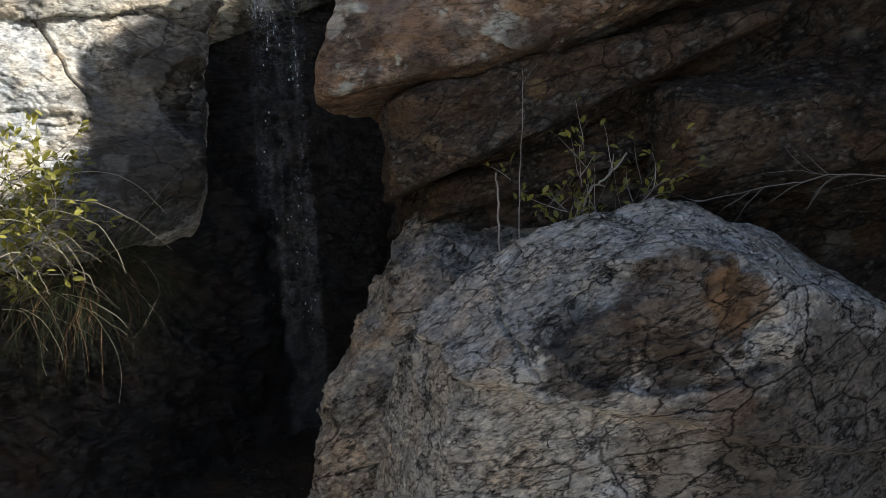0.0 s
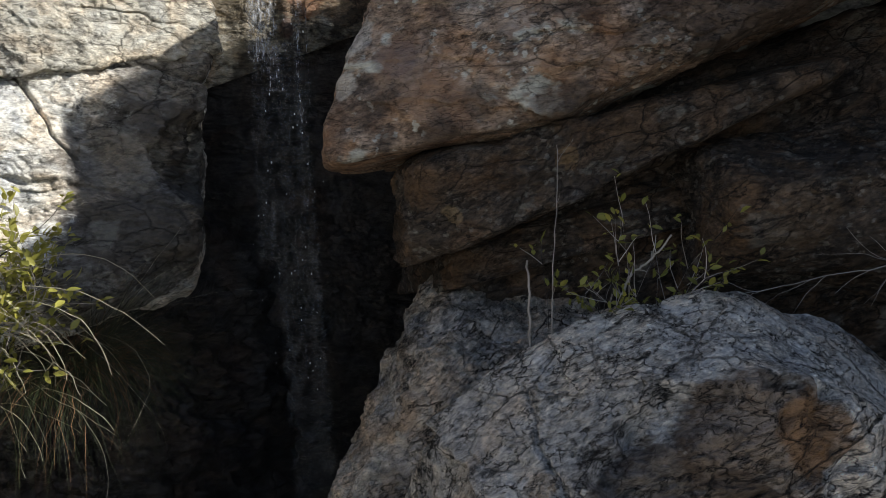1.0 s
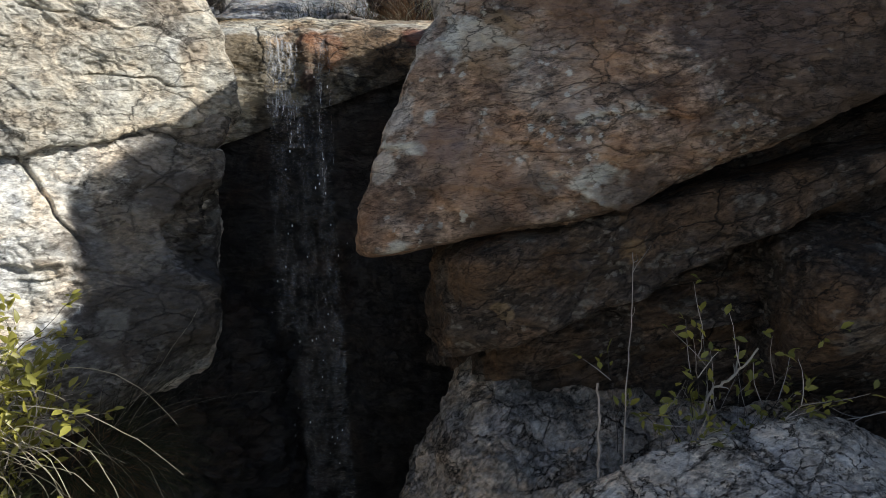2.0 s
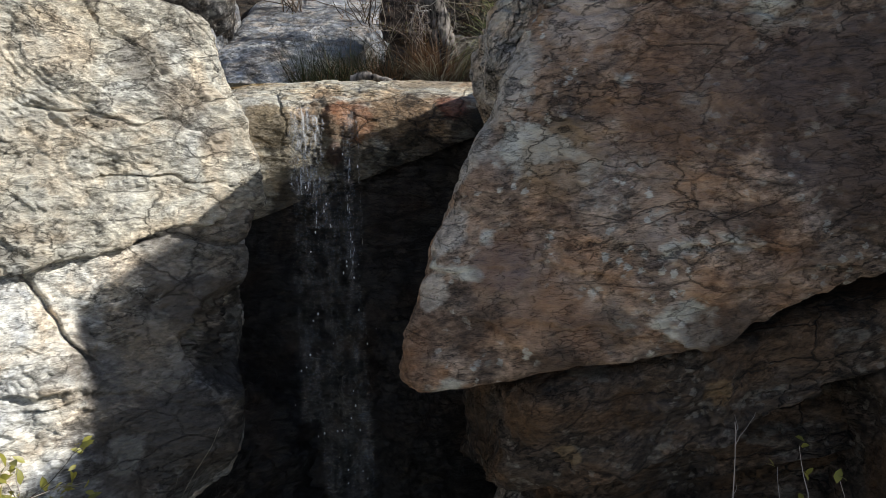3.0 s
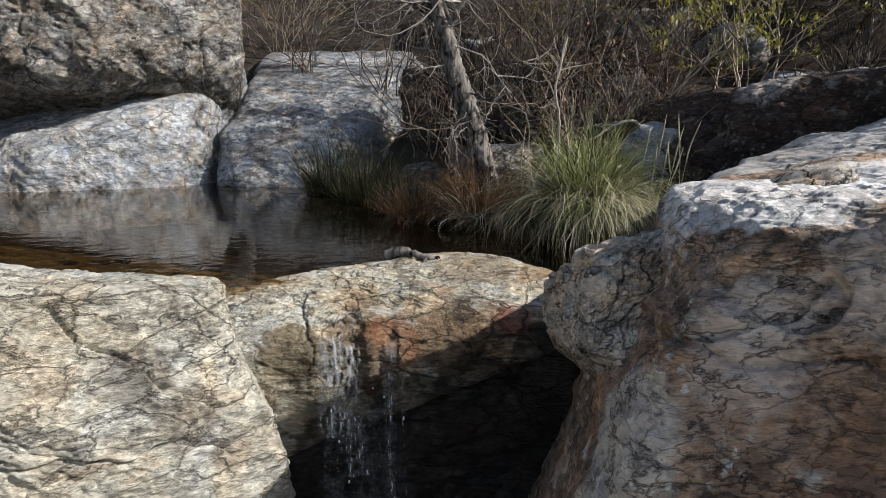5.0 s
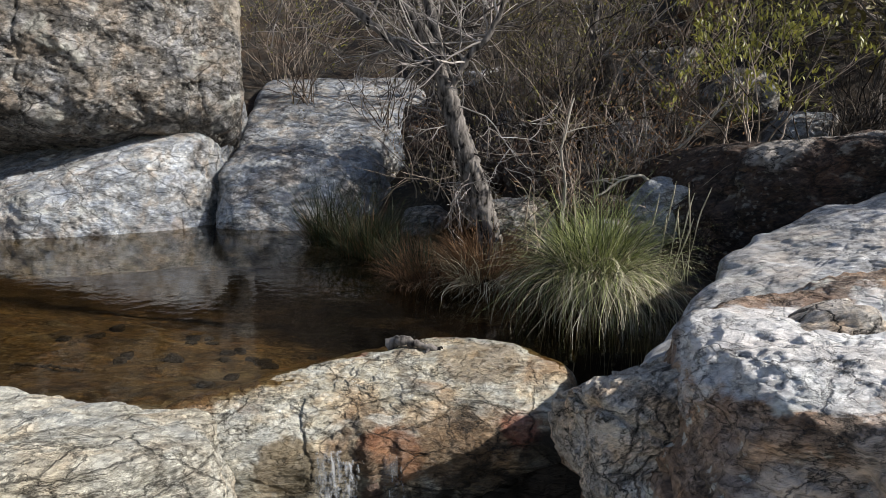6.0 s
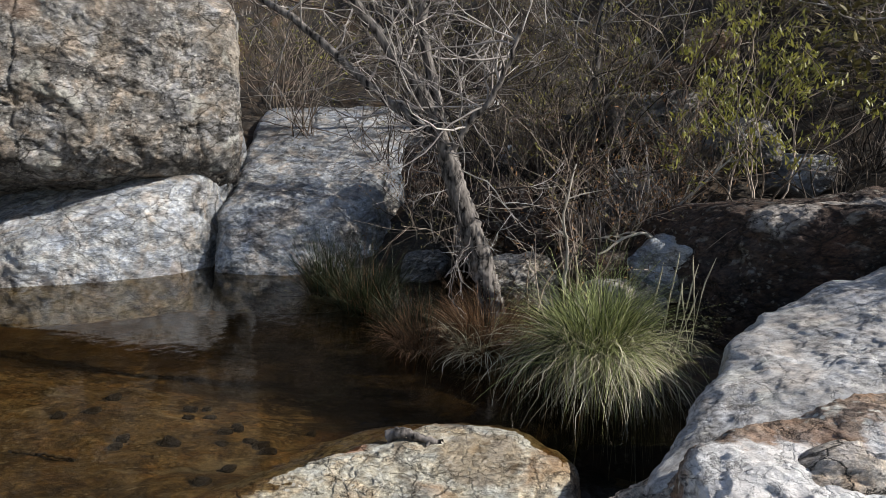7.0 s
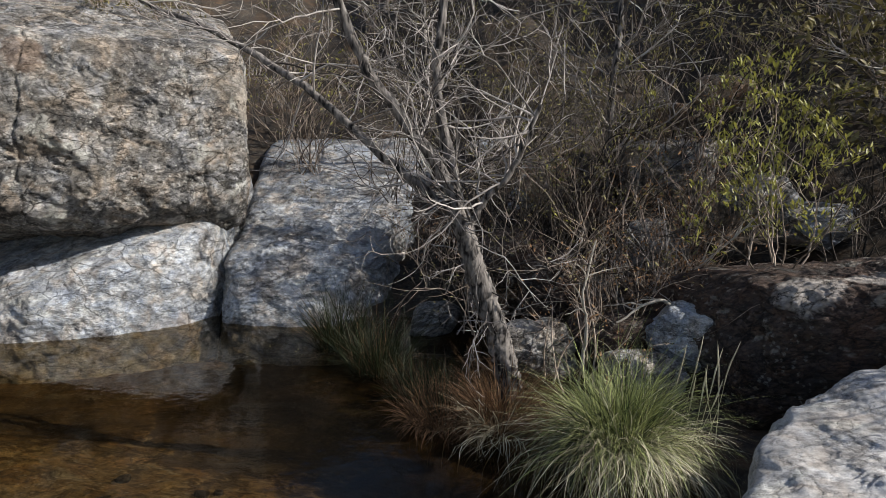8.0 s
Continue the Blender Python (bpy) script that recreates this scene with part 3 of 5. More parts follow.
ground_mesh.polygons.foreach_set("material_index", (GY.ravel()[quads[:, 0]] < 1.6).astype(np.int32))
tagged(new("ground", ground_mesh), "dark stony ground and leaf-littered hillside", "ground", kind="structure")

# ---- the pool ----
def shore(x):
    """How near to the fall the water reaches."""
    return np.interp(x, (-2.65, -2.2, -1.77, -1.32, -1.05, -0.7, -0.2, 0.0), (4.95, 5.0, 5.15, 5.45, 5.65, 5.7, 5.5, 5.75))


wx, wy = np.linspace(-7.5, 0.6, 160), np.linspace(4.9, 9.8, 110)
WX, WY = np.meshgrid(wx, wy)
wi = np.arange(WX.size).reshape(WX.shape)
wq = np.stack([wi[:-1, :-1], wi[:-1, 1:], wi[1:, 1:], wi[1:, :-1]], -1).reshape(-1, 4)
flatx, flaty = WX.ravel(), WY.ravel()
wq = wq[(flaty > shore(flatx))[wq].all(1)]
tagged(new("water", mesh_from("water", np.stack([flatx, flaty, np.full(WX.size, WATER_Z)], 1), wq, WATER)), "still clear brown pool water above the fall", "water", kind="structure")
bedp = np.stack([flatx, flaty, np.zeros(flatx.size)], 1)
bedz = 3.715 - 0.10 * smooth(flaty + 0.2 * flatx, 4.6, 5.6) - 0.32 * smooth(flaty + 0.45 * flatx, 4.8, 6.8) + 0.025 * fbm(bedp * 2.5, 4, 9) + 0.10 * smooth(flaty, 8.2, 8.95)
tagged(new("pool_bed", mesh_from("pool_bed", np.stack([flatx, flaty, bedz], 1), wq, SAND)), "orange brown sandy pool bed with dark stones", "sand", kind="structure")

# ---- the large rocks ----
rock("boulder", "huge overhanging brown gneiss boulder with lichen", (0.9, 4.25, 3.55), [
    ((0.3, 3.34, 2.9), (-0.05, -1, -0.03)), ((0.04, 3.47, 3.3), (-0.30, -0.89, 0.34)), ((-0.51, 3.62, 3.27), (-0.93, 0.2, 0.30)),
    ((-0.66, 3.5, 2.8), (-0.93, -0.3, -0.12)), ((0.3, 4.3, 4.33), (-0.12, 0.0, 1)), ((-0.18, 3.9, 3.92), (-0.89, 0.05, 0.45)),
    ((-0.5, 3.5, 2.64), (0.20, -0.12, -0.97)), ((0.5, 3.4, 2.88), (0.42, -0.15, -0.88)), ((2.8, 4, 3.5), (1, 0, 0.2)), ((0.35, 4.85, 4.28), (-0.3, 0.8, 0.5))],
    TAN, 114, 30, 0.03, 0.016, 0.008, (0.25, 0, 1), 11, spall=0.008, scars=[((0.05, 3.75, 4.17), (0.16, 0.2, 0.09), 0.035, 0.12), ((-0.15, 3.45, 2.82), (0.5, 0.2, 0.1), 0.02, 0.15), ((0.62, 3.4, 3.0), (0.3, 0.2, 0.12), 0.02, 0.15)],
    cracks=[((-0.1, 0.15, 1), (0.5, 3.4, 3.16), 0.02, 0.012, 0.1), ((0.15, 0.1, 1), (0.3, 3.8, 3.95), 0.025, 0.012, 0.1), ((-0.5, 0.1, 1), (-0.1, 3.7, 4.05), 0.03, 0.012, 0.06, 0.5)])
rock("boulder", "grey gneiss block beside the waterfall lip", (0.02, 4.75, 3.75), [
    ((-0.285, 4.4, 3.83), (-1, -0.12, -0.05)), ((-0.15, 4.25, 3.92), (-0.3, -0.8, 0.5)), ((-0.1, 4.5, 4.17), (-0.45, 0, 1)), ((-0.2, 4.85, 3.97), (-0.3, 0.5, 0.8)), ((-0.1, 5.15, 3.7), (-0.5, 1, 0.2)), ((0.6, 4.7, 3.7), (1, 0, 0)), ((-0.2, 4.5, 3.66), (-0.6, -0.25, -0.8)), ((0, 4.7, 3.3), (0, 0, -1))],
    SLOPE, 80, 14, 0.04, 0.025, 0.006, (0.3, 0.2, 1), seed=17, spall=0.012, cracks=[((0.5, 0.3, 0.6), (-0.15, 4.35, 4.02), 0.03, 0.012, 0.06)])
rock("boulder", "flat pale slab with dappled branch shadows", (1.9, 5.75, 3.7), [
    ((1.05, 5.44, 4.31), (-0.215, 0.0, 0.977)), ((0.34, 5.45, 4.1), (-0.83, 0.52, 0.15)), ((1.3, 6.6, 4.1), (-0.45, 0.9, 0.2)), ((1.0, 4.7, 4), (-0.1, -1, 0)), ((3.6, 5.7, 4), (1, 0, 0.2)), ((1.5, 5.7, 3.0), (0, 0, -1))],
    SLAB, 96, 20, 0.03, 0.014, 0.004, (0.2, 0, 1), 19, spall=0.009)
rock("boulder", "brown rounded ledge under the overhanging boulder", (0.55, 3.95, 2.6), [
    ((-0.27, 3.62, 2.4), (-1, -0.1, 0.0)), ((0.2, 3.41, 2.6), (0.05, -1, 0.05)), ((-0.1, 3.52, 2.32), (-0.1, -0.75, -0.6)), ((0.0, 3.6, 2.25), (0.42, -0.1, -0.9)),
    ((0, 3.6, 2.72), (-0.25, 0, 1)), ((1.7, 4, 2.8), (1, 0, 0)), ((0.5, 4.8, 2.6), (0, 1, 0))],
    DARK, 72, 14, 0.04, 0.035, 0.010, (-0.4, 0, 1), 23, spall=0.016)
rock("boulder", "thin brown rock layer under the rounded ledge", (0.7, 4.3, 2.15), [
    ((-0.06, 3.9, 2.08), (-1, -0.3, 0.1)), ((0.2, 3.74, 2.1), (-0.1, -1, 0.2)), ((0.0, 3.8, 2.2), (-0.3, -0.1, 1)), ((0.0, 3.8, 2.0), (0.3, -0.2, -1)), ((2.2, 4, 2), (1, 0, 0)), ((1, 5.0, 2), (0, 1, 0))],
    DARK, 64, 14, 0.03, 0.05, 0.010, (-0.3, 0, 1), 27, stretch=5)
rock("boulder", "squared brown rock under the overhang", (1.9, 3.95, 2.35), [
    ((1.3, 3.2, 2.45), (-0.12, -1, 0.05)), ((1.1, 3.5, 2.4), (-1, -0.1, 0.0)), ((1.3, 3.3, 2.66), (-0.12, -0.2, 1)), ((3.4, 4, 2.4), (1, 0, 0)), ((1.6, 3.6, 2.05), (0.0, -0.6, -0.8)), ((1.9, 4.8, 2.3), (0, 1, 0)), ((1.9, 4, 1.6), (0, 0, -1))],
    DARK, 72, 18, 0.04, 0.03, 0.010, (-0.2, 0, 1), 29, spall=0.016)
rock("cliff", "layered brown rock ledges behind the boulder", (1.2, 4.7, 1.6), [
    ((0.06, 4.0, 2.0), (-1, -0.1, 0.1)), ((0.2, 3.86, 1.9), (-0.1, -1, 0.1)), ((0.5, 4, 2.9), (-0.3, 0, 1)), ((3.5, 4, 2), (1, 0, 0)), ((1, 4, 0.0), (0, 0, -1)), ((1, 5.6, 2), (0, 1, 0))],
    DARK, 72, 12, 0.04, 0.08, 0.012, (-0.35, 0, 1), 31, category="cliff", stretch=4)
rock("boulder", "sloping grey brown slab beside the plunge gorge", (0.25, 3.75, 0.9), [
    ((-0.38, 3.47, 1.63), (-0.67, -0.34, 0.67)), ((-0.50, 3.154, 1.446), (-0.9, 0.10, 0.42)), ((-0.60, 3.2, 1.1), (-1, -0.12, 0.12)), ((-0.1, 3.8, 1.93), (0, -0.15, 1)), ((-0.2, 2.95, 1.0), (-0.2, -1, 0.3)), ((1.5, 4, 1), (1, 0, 0)), ((0.2, 4.6, 1), (0, 1, 0)), ((0.2, 4, -0.1), (0, 0, -1))],
    SLOPE, 80, 16, 0.035, 0.035, 0.012, (-0.4, 0.2, 1), 37, stretch=3.0, spall=0.014)
rock("boulder", "large pale grey boulder with an orange brown stain", (0.72, 2.68, 1.3), [
    ((0.1, 2.75, 1.84), (-0.54, -0.2, 0.82)), ((0.7, 2.65, 2.125), (-0.26, -0.12, 0.95)), ((1.2, 2.5, 2.06), (0.36, -0.15, 0.92)), ((0.7, 2.15, 1.95), (-0.05, -1, 0.0)), ((0.1, 2.16, 1.6), (-0.40, -0.88, 0.10)),
    ((-0.2, 2.8, 1.6), (-0.92, -0.28, 0.16)), ((0.5, 2.98, 2.0), (-0.1, 1, 0.2)), ((1.75, 2.7, 1.6), (1, 0, 0.25)), ((1.3, 2.25, 1.7), (0.35, -0.9, 0.2)), ((0.7, 2.8, 0.0), (0, 0, -1))],
    GREY, 110, 26, 0.02, 0.014, 0.006, (-0.35, -0.2, 1), 41, spall=0.007,
    steps=[((0.18, 0.1, 1), (0.2, 2.35, 1.66), 0.07, 0.012)], cracks=[((0.7, 0, 0.5), (0.2, 2.4, 1.85), 0.02, 0.008, 0.06, 0.4)],
    scars=[((0.68, 2.14, 1.91), (0.46, 0.3, 0.22), 0.05, 0.06)])

rock("boulder", "sunlit cream granite boulder beside the waterfall", (-2.4, 4.3, 3.6), [
    ((-1.77, 3.91, 3.4), (0.64, -0.76, 0.04)), ((-1.60, 4.03, 4.04), (0.40, -0.1, 0.9)), ((-1.95, 3.9, 4.14), (0.05, 0.25, 1)), ((-1.36, 4.42, 3.35), (0.86, 0.42, 0.28)),
    ((-1.62, 4.2, 3.14), (0.10, 0.1, -0.99)), ((-4.4, 4.5, 3.5), (-1, 0, 0)), ((-2.0, 4.68, 4.0), (0.2, 0.85, 0.42)), ((-2.4, 3.45, 3.5), (-0.1, -1, 0.1))],
    PALE, 108, 34, 0.035, 0.022, 0.008, (0.4, 0.2, 1), 51, spall=0.009, cracks=[((0.6, 0.2, 0.75), (-1.72, 3.9, 3.9), 0.022, 0.006, 0.05, 0.5), ((0.3, 0, 1), (-1.75, 4, 3.6), 0.018, 0.006, 0.07, 0.45), ((0.1, 0, 1), (-1.6, 4.1, 3.32), 0.02, 0.006, 0.07, 0.4)])
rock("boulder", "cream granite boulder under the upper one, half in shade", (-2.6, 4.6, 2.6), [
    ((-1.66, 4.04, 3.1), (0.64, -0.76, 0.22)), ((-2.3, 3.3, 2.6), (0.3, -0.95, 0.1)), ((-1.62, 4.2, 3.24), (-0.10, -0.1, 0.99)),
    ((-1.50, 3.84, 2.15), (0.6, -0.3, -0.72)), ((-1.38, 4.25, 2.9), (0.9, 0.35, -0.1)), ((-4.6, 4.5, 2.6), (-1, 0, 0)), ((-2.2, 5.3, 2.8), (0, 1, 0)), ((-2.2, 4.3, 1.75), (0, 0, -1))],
    DAMPSHADE, 106, 26, 0.045, 0.020, 0.006, (0.3, 0.3, 1), 57, spall=0.010, cracks=[((0.75, 0.35, 0.45), (-2.02, 3.72, 2.95), 0.05, 0.010, 0.05, 0.45), ((0.2, 0, 1), (-1.8, 3.9, 2.5), 0.02, 0.008, 0.08, 0.5), ((0.1, 0.1, 1), (-1.7, 4.0, 3.11), 0.05, 0.012, 0.03)],
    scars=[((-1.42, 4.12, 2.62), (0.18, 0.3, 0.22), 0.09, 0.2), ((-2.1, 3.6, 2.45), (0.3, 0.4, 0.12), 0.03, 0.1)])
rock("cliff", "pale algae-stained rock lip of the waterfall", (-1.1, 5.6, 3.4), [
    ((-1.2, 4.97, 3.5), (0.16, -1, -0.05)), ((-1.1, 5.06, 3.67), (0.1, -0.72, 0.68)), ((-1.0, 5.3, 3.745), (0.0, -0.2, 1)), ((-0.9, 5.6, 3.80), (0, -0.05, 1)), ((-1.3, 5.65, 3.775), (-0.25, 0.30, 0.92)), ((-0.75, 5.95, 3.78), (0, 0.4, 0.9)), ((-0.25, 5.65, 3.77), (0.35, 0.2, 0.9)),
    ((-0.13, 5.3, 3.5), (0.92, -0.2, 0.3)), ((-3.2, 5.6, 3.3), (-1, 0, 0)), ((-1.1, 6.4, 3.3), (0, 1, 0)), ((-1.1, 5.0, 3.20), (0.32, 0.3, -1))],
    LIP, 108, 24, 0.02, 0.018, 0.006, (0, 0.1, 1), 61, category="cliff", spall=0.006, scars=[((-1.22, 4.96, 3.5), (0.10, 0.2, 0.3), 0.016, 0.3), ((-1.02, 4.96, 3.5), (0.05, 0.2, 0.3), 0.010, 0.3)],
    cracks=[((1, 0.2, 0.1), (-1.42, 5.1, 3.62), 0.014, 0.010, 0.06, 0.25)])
# shaded lower part of the fall wall, cut off and coloured black
rock("cliff", "wet rock wall behind the waterfall, its shade painted black", (-0.9, 5.7, 1.6), [
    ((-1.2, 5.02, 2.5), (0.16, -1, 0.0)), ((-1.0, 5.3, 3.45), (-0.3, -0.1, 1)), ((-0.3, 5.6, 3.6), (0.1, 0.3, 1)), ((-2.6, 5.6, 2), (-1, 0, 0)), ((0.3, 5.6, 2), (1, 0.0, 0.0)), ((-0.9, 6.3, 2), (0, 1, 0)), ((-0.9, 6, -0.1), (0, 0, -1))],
    WETSHADE, 64, 16, 0.03, 0.04, 0.010, (1, 0.1, 0.2), 63, category="cliff")
rock("cliff", "wet rock wall under the cream boulders, shade in its colour", (-3.0, 4.8, 0.8), [
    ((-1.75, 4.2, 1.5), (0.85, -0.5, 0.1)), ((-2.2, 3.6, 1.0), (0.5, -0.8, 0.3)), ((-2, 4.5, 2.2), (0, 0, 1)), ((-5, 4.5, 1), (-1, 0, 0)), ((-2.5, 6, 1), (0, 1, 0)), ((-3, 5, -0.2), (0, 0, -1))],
    WETSHADE, 64, 14, 0.08, 0.10, 0.012, (0.6, 0, 1), 67, category="cliff", stretch=3, spall=0.02)

# far side of the pool
rock("boulder", "huge grey granite boulder with branch shadows above the pool", (-4.9, 10.9, 6.0), [
    ((-4.1, 9.45, 5.8), (0.55, -0.83, 0.05)), ((-4.74, 9.06, 5.2), (0.25, -0.95, -0.1)), ((-3.14, 10.5, 6.0), (0.92, 0.35, 0.0)), ((-4.2, 9.9, 6.72), (0.2, -0.2, 1)), ((-3.8, 9.3, 4.84), (0.35, -0.35, -0.88)),
    ((-5.0, 9.3, 4.84), (0.0, -0.3, -0.95)), ((-7.5, 11, 6), (-1, 0, 0)), ((-5, 12.6, 6), (0, 1, 0))],
    MOTTLED, 76, 13, 0.06, 0.05, 0.014, (0.3, 0.2, 1), 71, freq=0.7, cracks=[((1, 0.4, 0.1), (-3.5, 9.95, 5.8), 0.03, 0.012, 0.06), ((1, 0.4, -0.1), (-4.85, 9.2, 6.2), 0.03, 0.012, 0.06)])
rock("boulder", "pale streaked bank rock at the pool edge", (-5.3, 10.6, 4.0), [
    ((-4.2, 9.12, 4.1), (0.2, -0.97, 0.15)), ((-3.6, 9.55, 4.2), (0.6, -0.75, 0.3)), ((-4.4, 9.3, 4.42), (-0.2, -0.35, 1)), ((-3.42, 10.3, 4.3), (1, 0.0, 0.1)), ((-8, 11, 4), (-1, 0, 0)), ((-5, 12, 4), (0, 1, 0)), ((-5, 11, 3.0), (0, 0, -1))],
    FARPALE, 76, 11, 0.06, 0.05, 0.012, (0.4, 0, 1), 73, freq=0.7)
rock("boulder", "blue grey sloping rock at the pool edge", (-2.5, 11.2, 3.9), [
    ((-2.6, 9.5, 3.9), (-0.1, -0.96, 0.2)), ((-2.6, 9.95, 4.36), (0.0, -0.5, 0.85)), ((-3.35, 10.2, 4.2), (-1, -0.15, 0.1)), ((-2.5, 12, 5.02), (0, -0.33, 1)), ((-1.75, 10.2, 4.1), (0.9, -0.4, 0.3)), ((-2.5, 14, 4.5), (0, 1, 0.2)), ((-2.4, 11, 3.0), (0, 0, -1)), ((-1.0, 12, 4), (1, 0, 0))],
    FARPALE, 76, 11, 0.06, 0.05, 0.012, (0.2, 0.1, 1), 79, freq=0.7)
rock("boulder", "dark brown rock behind the slab, sun painted on top", (2.5, 7.65, 4.3), [
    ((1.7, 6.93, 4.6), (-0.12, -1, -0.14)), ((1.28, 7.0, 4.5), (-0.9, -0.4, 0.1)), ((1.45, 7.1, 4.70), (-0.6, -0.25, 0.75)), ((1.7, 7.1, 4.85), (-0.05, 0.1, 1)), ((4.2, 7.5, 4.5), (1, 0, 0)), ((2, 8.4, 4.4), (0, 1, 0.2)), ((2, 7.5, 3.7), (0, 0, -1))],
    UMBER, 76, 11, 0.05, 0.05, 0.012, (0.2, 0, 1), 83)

# out of view: wall and two blocks added and sized to cast shade
rock("cliff", "unseen canyon wall added to shade the ledges", (4.0, 2.6, 2.0), [
    ((2.55, 2.0, 2.0), (-1, 0.12, 0.05)), ((3.0, 4.6, 2), (0, 1, 0)), ((3.2, 0.8, 4.2), (-0.1, -0.05, 1)), ((4, 0.6, 2), (-0.2, -1, 0.2)), ((8, 1.6, 2), (1, 0, 0)), ((4, 1.6, -0.3), (0, 0, -1))],
    DARK, 32, 12, 0.15, 0.1, 0.02, (0.2, 0, 1), 91, category="cliff", freq=0.5)
rock("boulder", "tall unseen block added to shape the left shadow edge", (3.3, 3.27, 4.9), [
    ((2.62, 3.2, 5.0), (-1, 0, 0.02)), ((3, 3.47, 5), (0, 1, 0.0)), ((3, 3.03, 5.4), (0, -1, 0.2)), ((2.7, 3.1, 5.95), (0.0, 0, 1)), ((4.1, 3.1, 5), (1, 0, 0)), ((3, 3.1, 4.0), (0, 0, -1))],
    DARK, 30, 40, 0.03, 0.03, 0.01, (0.2, 0, 1), 93)
rock("boulder", "low unseen block added to shape the lower shadow edge", (3.3, 2.8, 4.7), [
    ((2.62, 3.0, 5.0), (-1, 0, 0.02)), ((3, 3.12, 5), (0, 1, 0.0)), ((3, 2.45, 5), (0, -1, 0.1)), ((2.7, 3.0, 5.38), (0.0, 0.0, 1)), ((4.1, 3.1, 5), (1, 0, 0)), ((3, 3.1, 4.0), (0, 0, -1))],
    DARK, 30, 30, 0.03, 0.03, 0.01, (0.2, 0, 1), 94)
# never in view; added as a pale reflector for the boulders' left fronts
rock("cliff", "unseen pale canyon wall added to bounce sun onto the ledges", (-5.6, 0.6, 1.6), [
    ((-3.1, 1.0, 1.5), (0.9, 0.25, 0.3)), ((-3.6, 0.5, 3.2), (0.45, 0.0, 0.9)), ((-5, 2.9, 1.5), (0.1, 1, 0.1)), ((-5, -3.5, 1.5), (0.3, -1, 0.2)), ((-9, 0.6, 1.6), (-1, 0, 0)), ((-5.6, 0.6, 4.2), (0, 0, 1)), ((-5.6, 0.6, -0.4), (0, 0, -1))],
    PALE, 32, 12, 0.15, 0.1, 0.02, (0.2, 0, 1), 97, category="cliff", freq=0.5)


# ---- helpers for plants ----
class Sheet:
    """Collects quads of many small pieces for one mesh."""

    def __init__(self):
        self.v, self.f, self.n = [], [], 0

    def add(self, v, f):
        self.v.append(np.asarray(v, float))
        self.f.append(np.asarray(f) + self.n)
        self.n += len(v)

    def mesh(self, name, material):
        return mesh_from(name, np.concatenate(self.v), np.concatenate(self.f), material)


def part(name, sheet, material, parent, label=""):
    ob = new(name, sheet.mesh(name, material))
    ob.parent = parent
    return tagged(ob, label)


def thing(name, at, label, category, group="", kind=""):
    ob = new(name)
    ob.location = at
    return tagged(ob, label, category, group, kind)


def tube(sheet, path, radii, sides=5, knots=0.0, rnd=None):
    path, radii = np.asarray(path, float), np.asarray(radii, float)
    tang = np.gradient(path, axis=0)
    tang /= np.linalg.norm(tang, axis=1)[:, None] + 1e-9
    ref = np.array((0.31, 0.87, 0.38))
    a = np.cross(tang, ref)
    a /= np.linalg.norm(a, axis=1)[:, None] + 1e-9
    b = np.cross(tang, a)
    ang = np.linspace(0, 2 * np.pi, sides, endpoint=False)
    ring = a[:, None] * np.cos(ang)[None, :, None] + b[:, None] * np.sin(ang)[None, :, None]
    rr = np.repeat(radii[:, None], sides, 1)
    if knots and rnd:
        rr = rr * (1 + knots * (np.array([rnd.random() for _ in range(rr.size)]).reshape(rr.shape) - 0.5))
    v = (path[:, None] + ring * rr[:, :, None]).reshape(-1, 3)
    m = len(path)
    i, j = np.meshgrid(np.arange(m - 1), np.arange(sides), indexing="ij")
    k = (j + 1) % sides
    sheet.add(v, np.stack([i * sides + j, i * sides + k, (i + 1) * sides + k, (i + 1) * sides + j], -1).reshape(-1, 4))


def wander(rnd, start, way, length, steps, wild=0.25, lift=0.0):
    """A crooked path from start along way."""
    p, d = Vector(start), Vector(way).normalized()
    out = [p.copy()]
    for _ in range(steps):
        d = (d + Vector((rnd.gauss(0, wild), rnd.gauss(0, wild), rnd.gauss(0, wild) + lift))).normalized()
        p = p + d * (length / steps)
        out.append(p.copy())
    return out, d


def smooth_path(points, steps=24, rnd=None, wob=0.0):
    """Catmull-Rom through a few points, with a slight wobble."""
    pts = [Vector(q) for q in points]
    pts = [pts[0] * 2 - pts[1]] + pts + [pts[-1] * 2 - pts[-2]]
    out, spans = [], len(pts) - 3
    for i in range(steps + 1):
        u = min(i / steps * spans, spans - 1e-6)
        k = int(u)
        t = u - k
        a, b, c, d = pts[k:k + 4]
        q = 0.5 * ((2 * b) + (c - a) * t + (2 * a - 5 * b + 4 * c - d) * t * t + (3 * b - a - 3 * c + d) * t ** 3)
        if rnd:
            q += Vector((rnd.gauss(0, wob), rnd.gauss(0, wob), rnd.gauss(0, wob)))
        out.append(q)
    return out


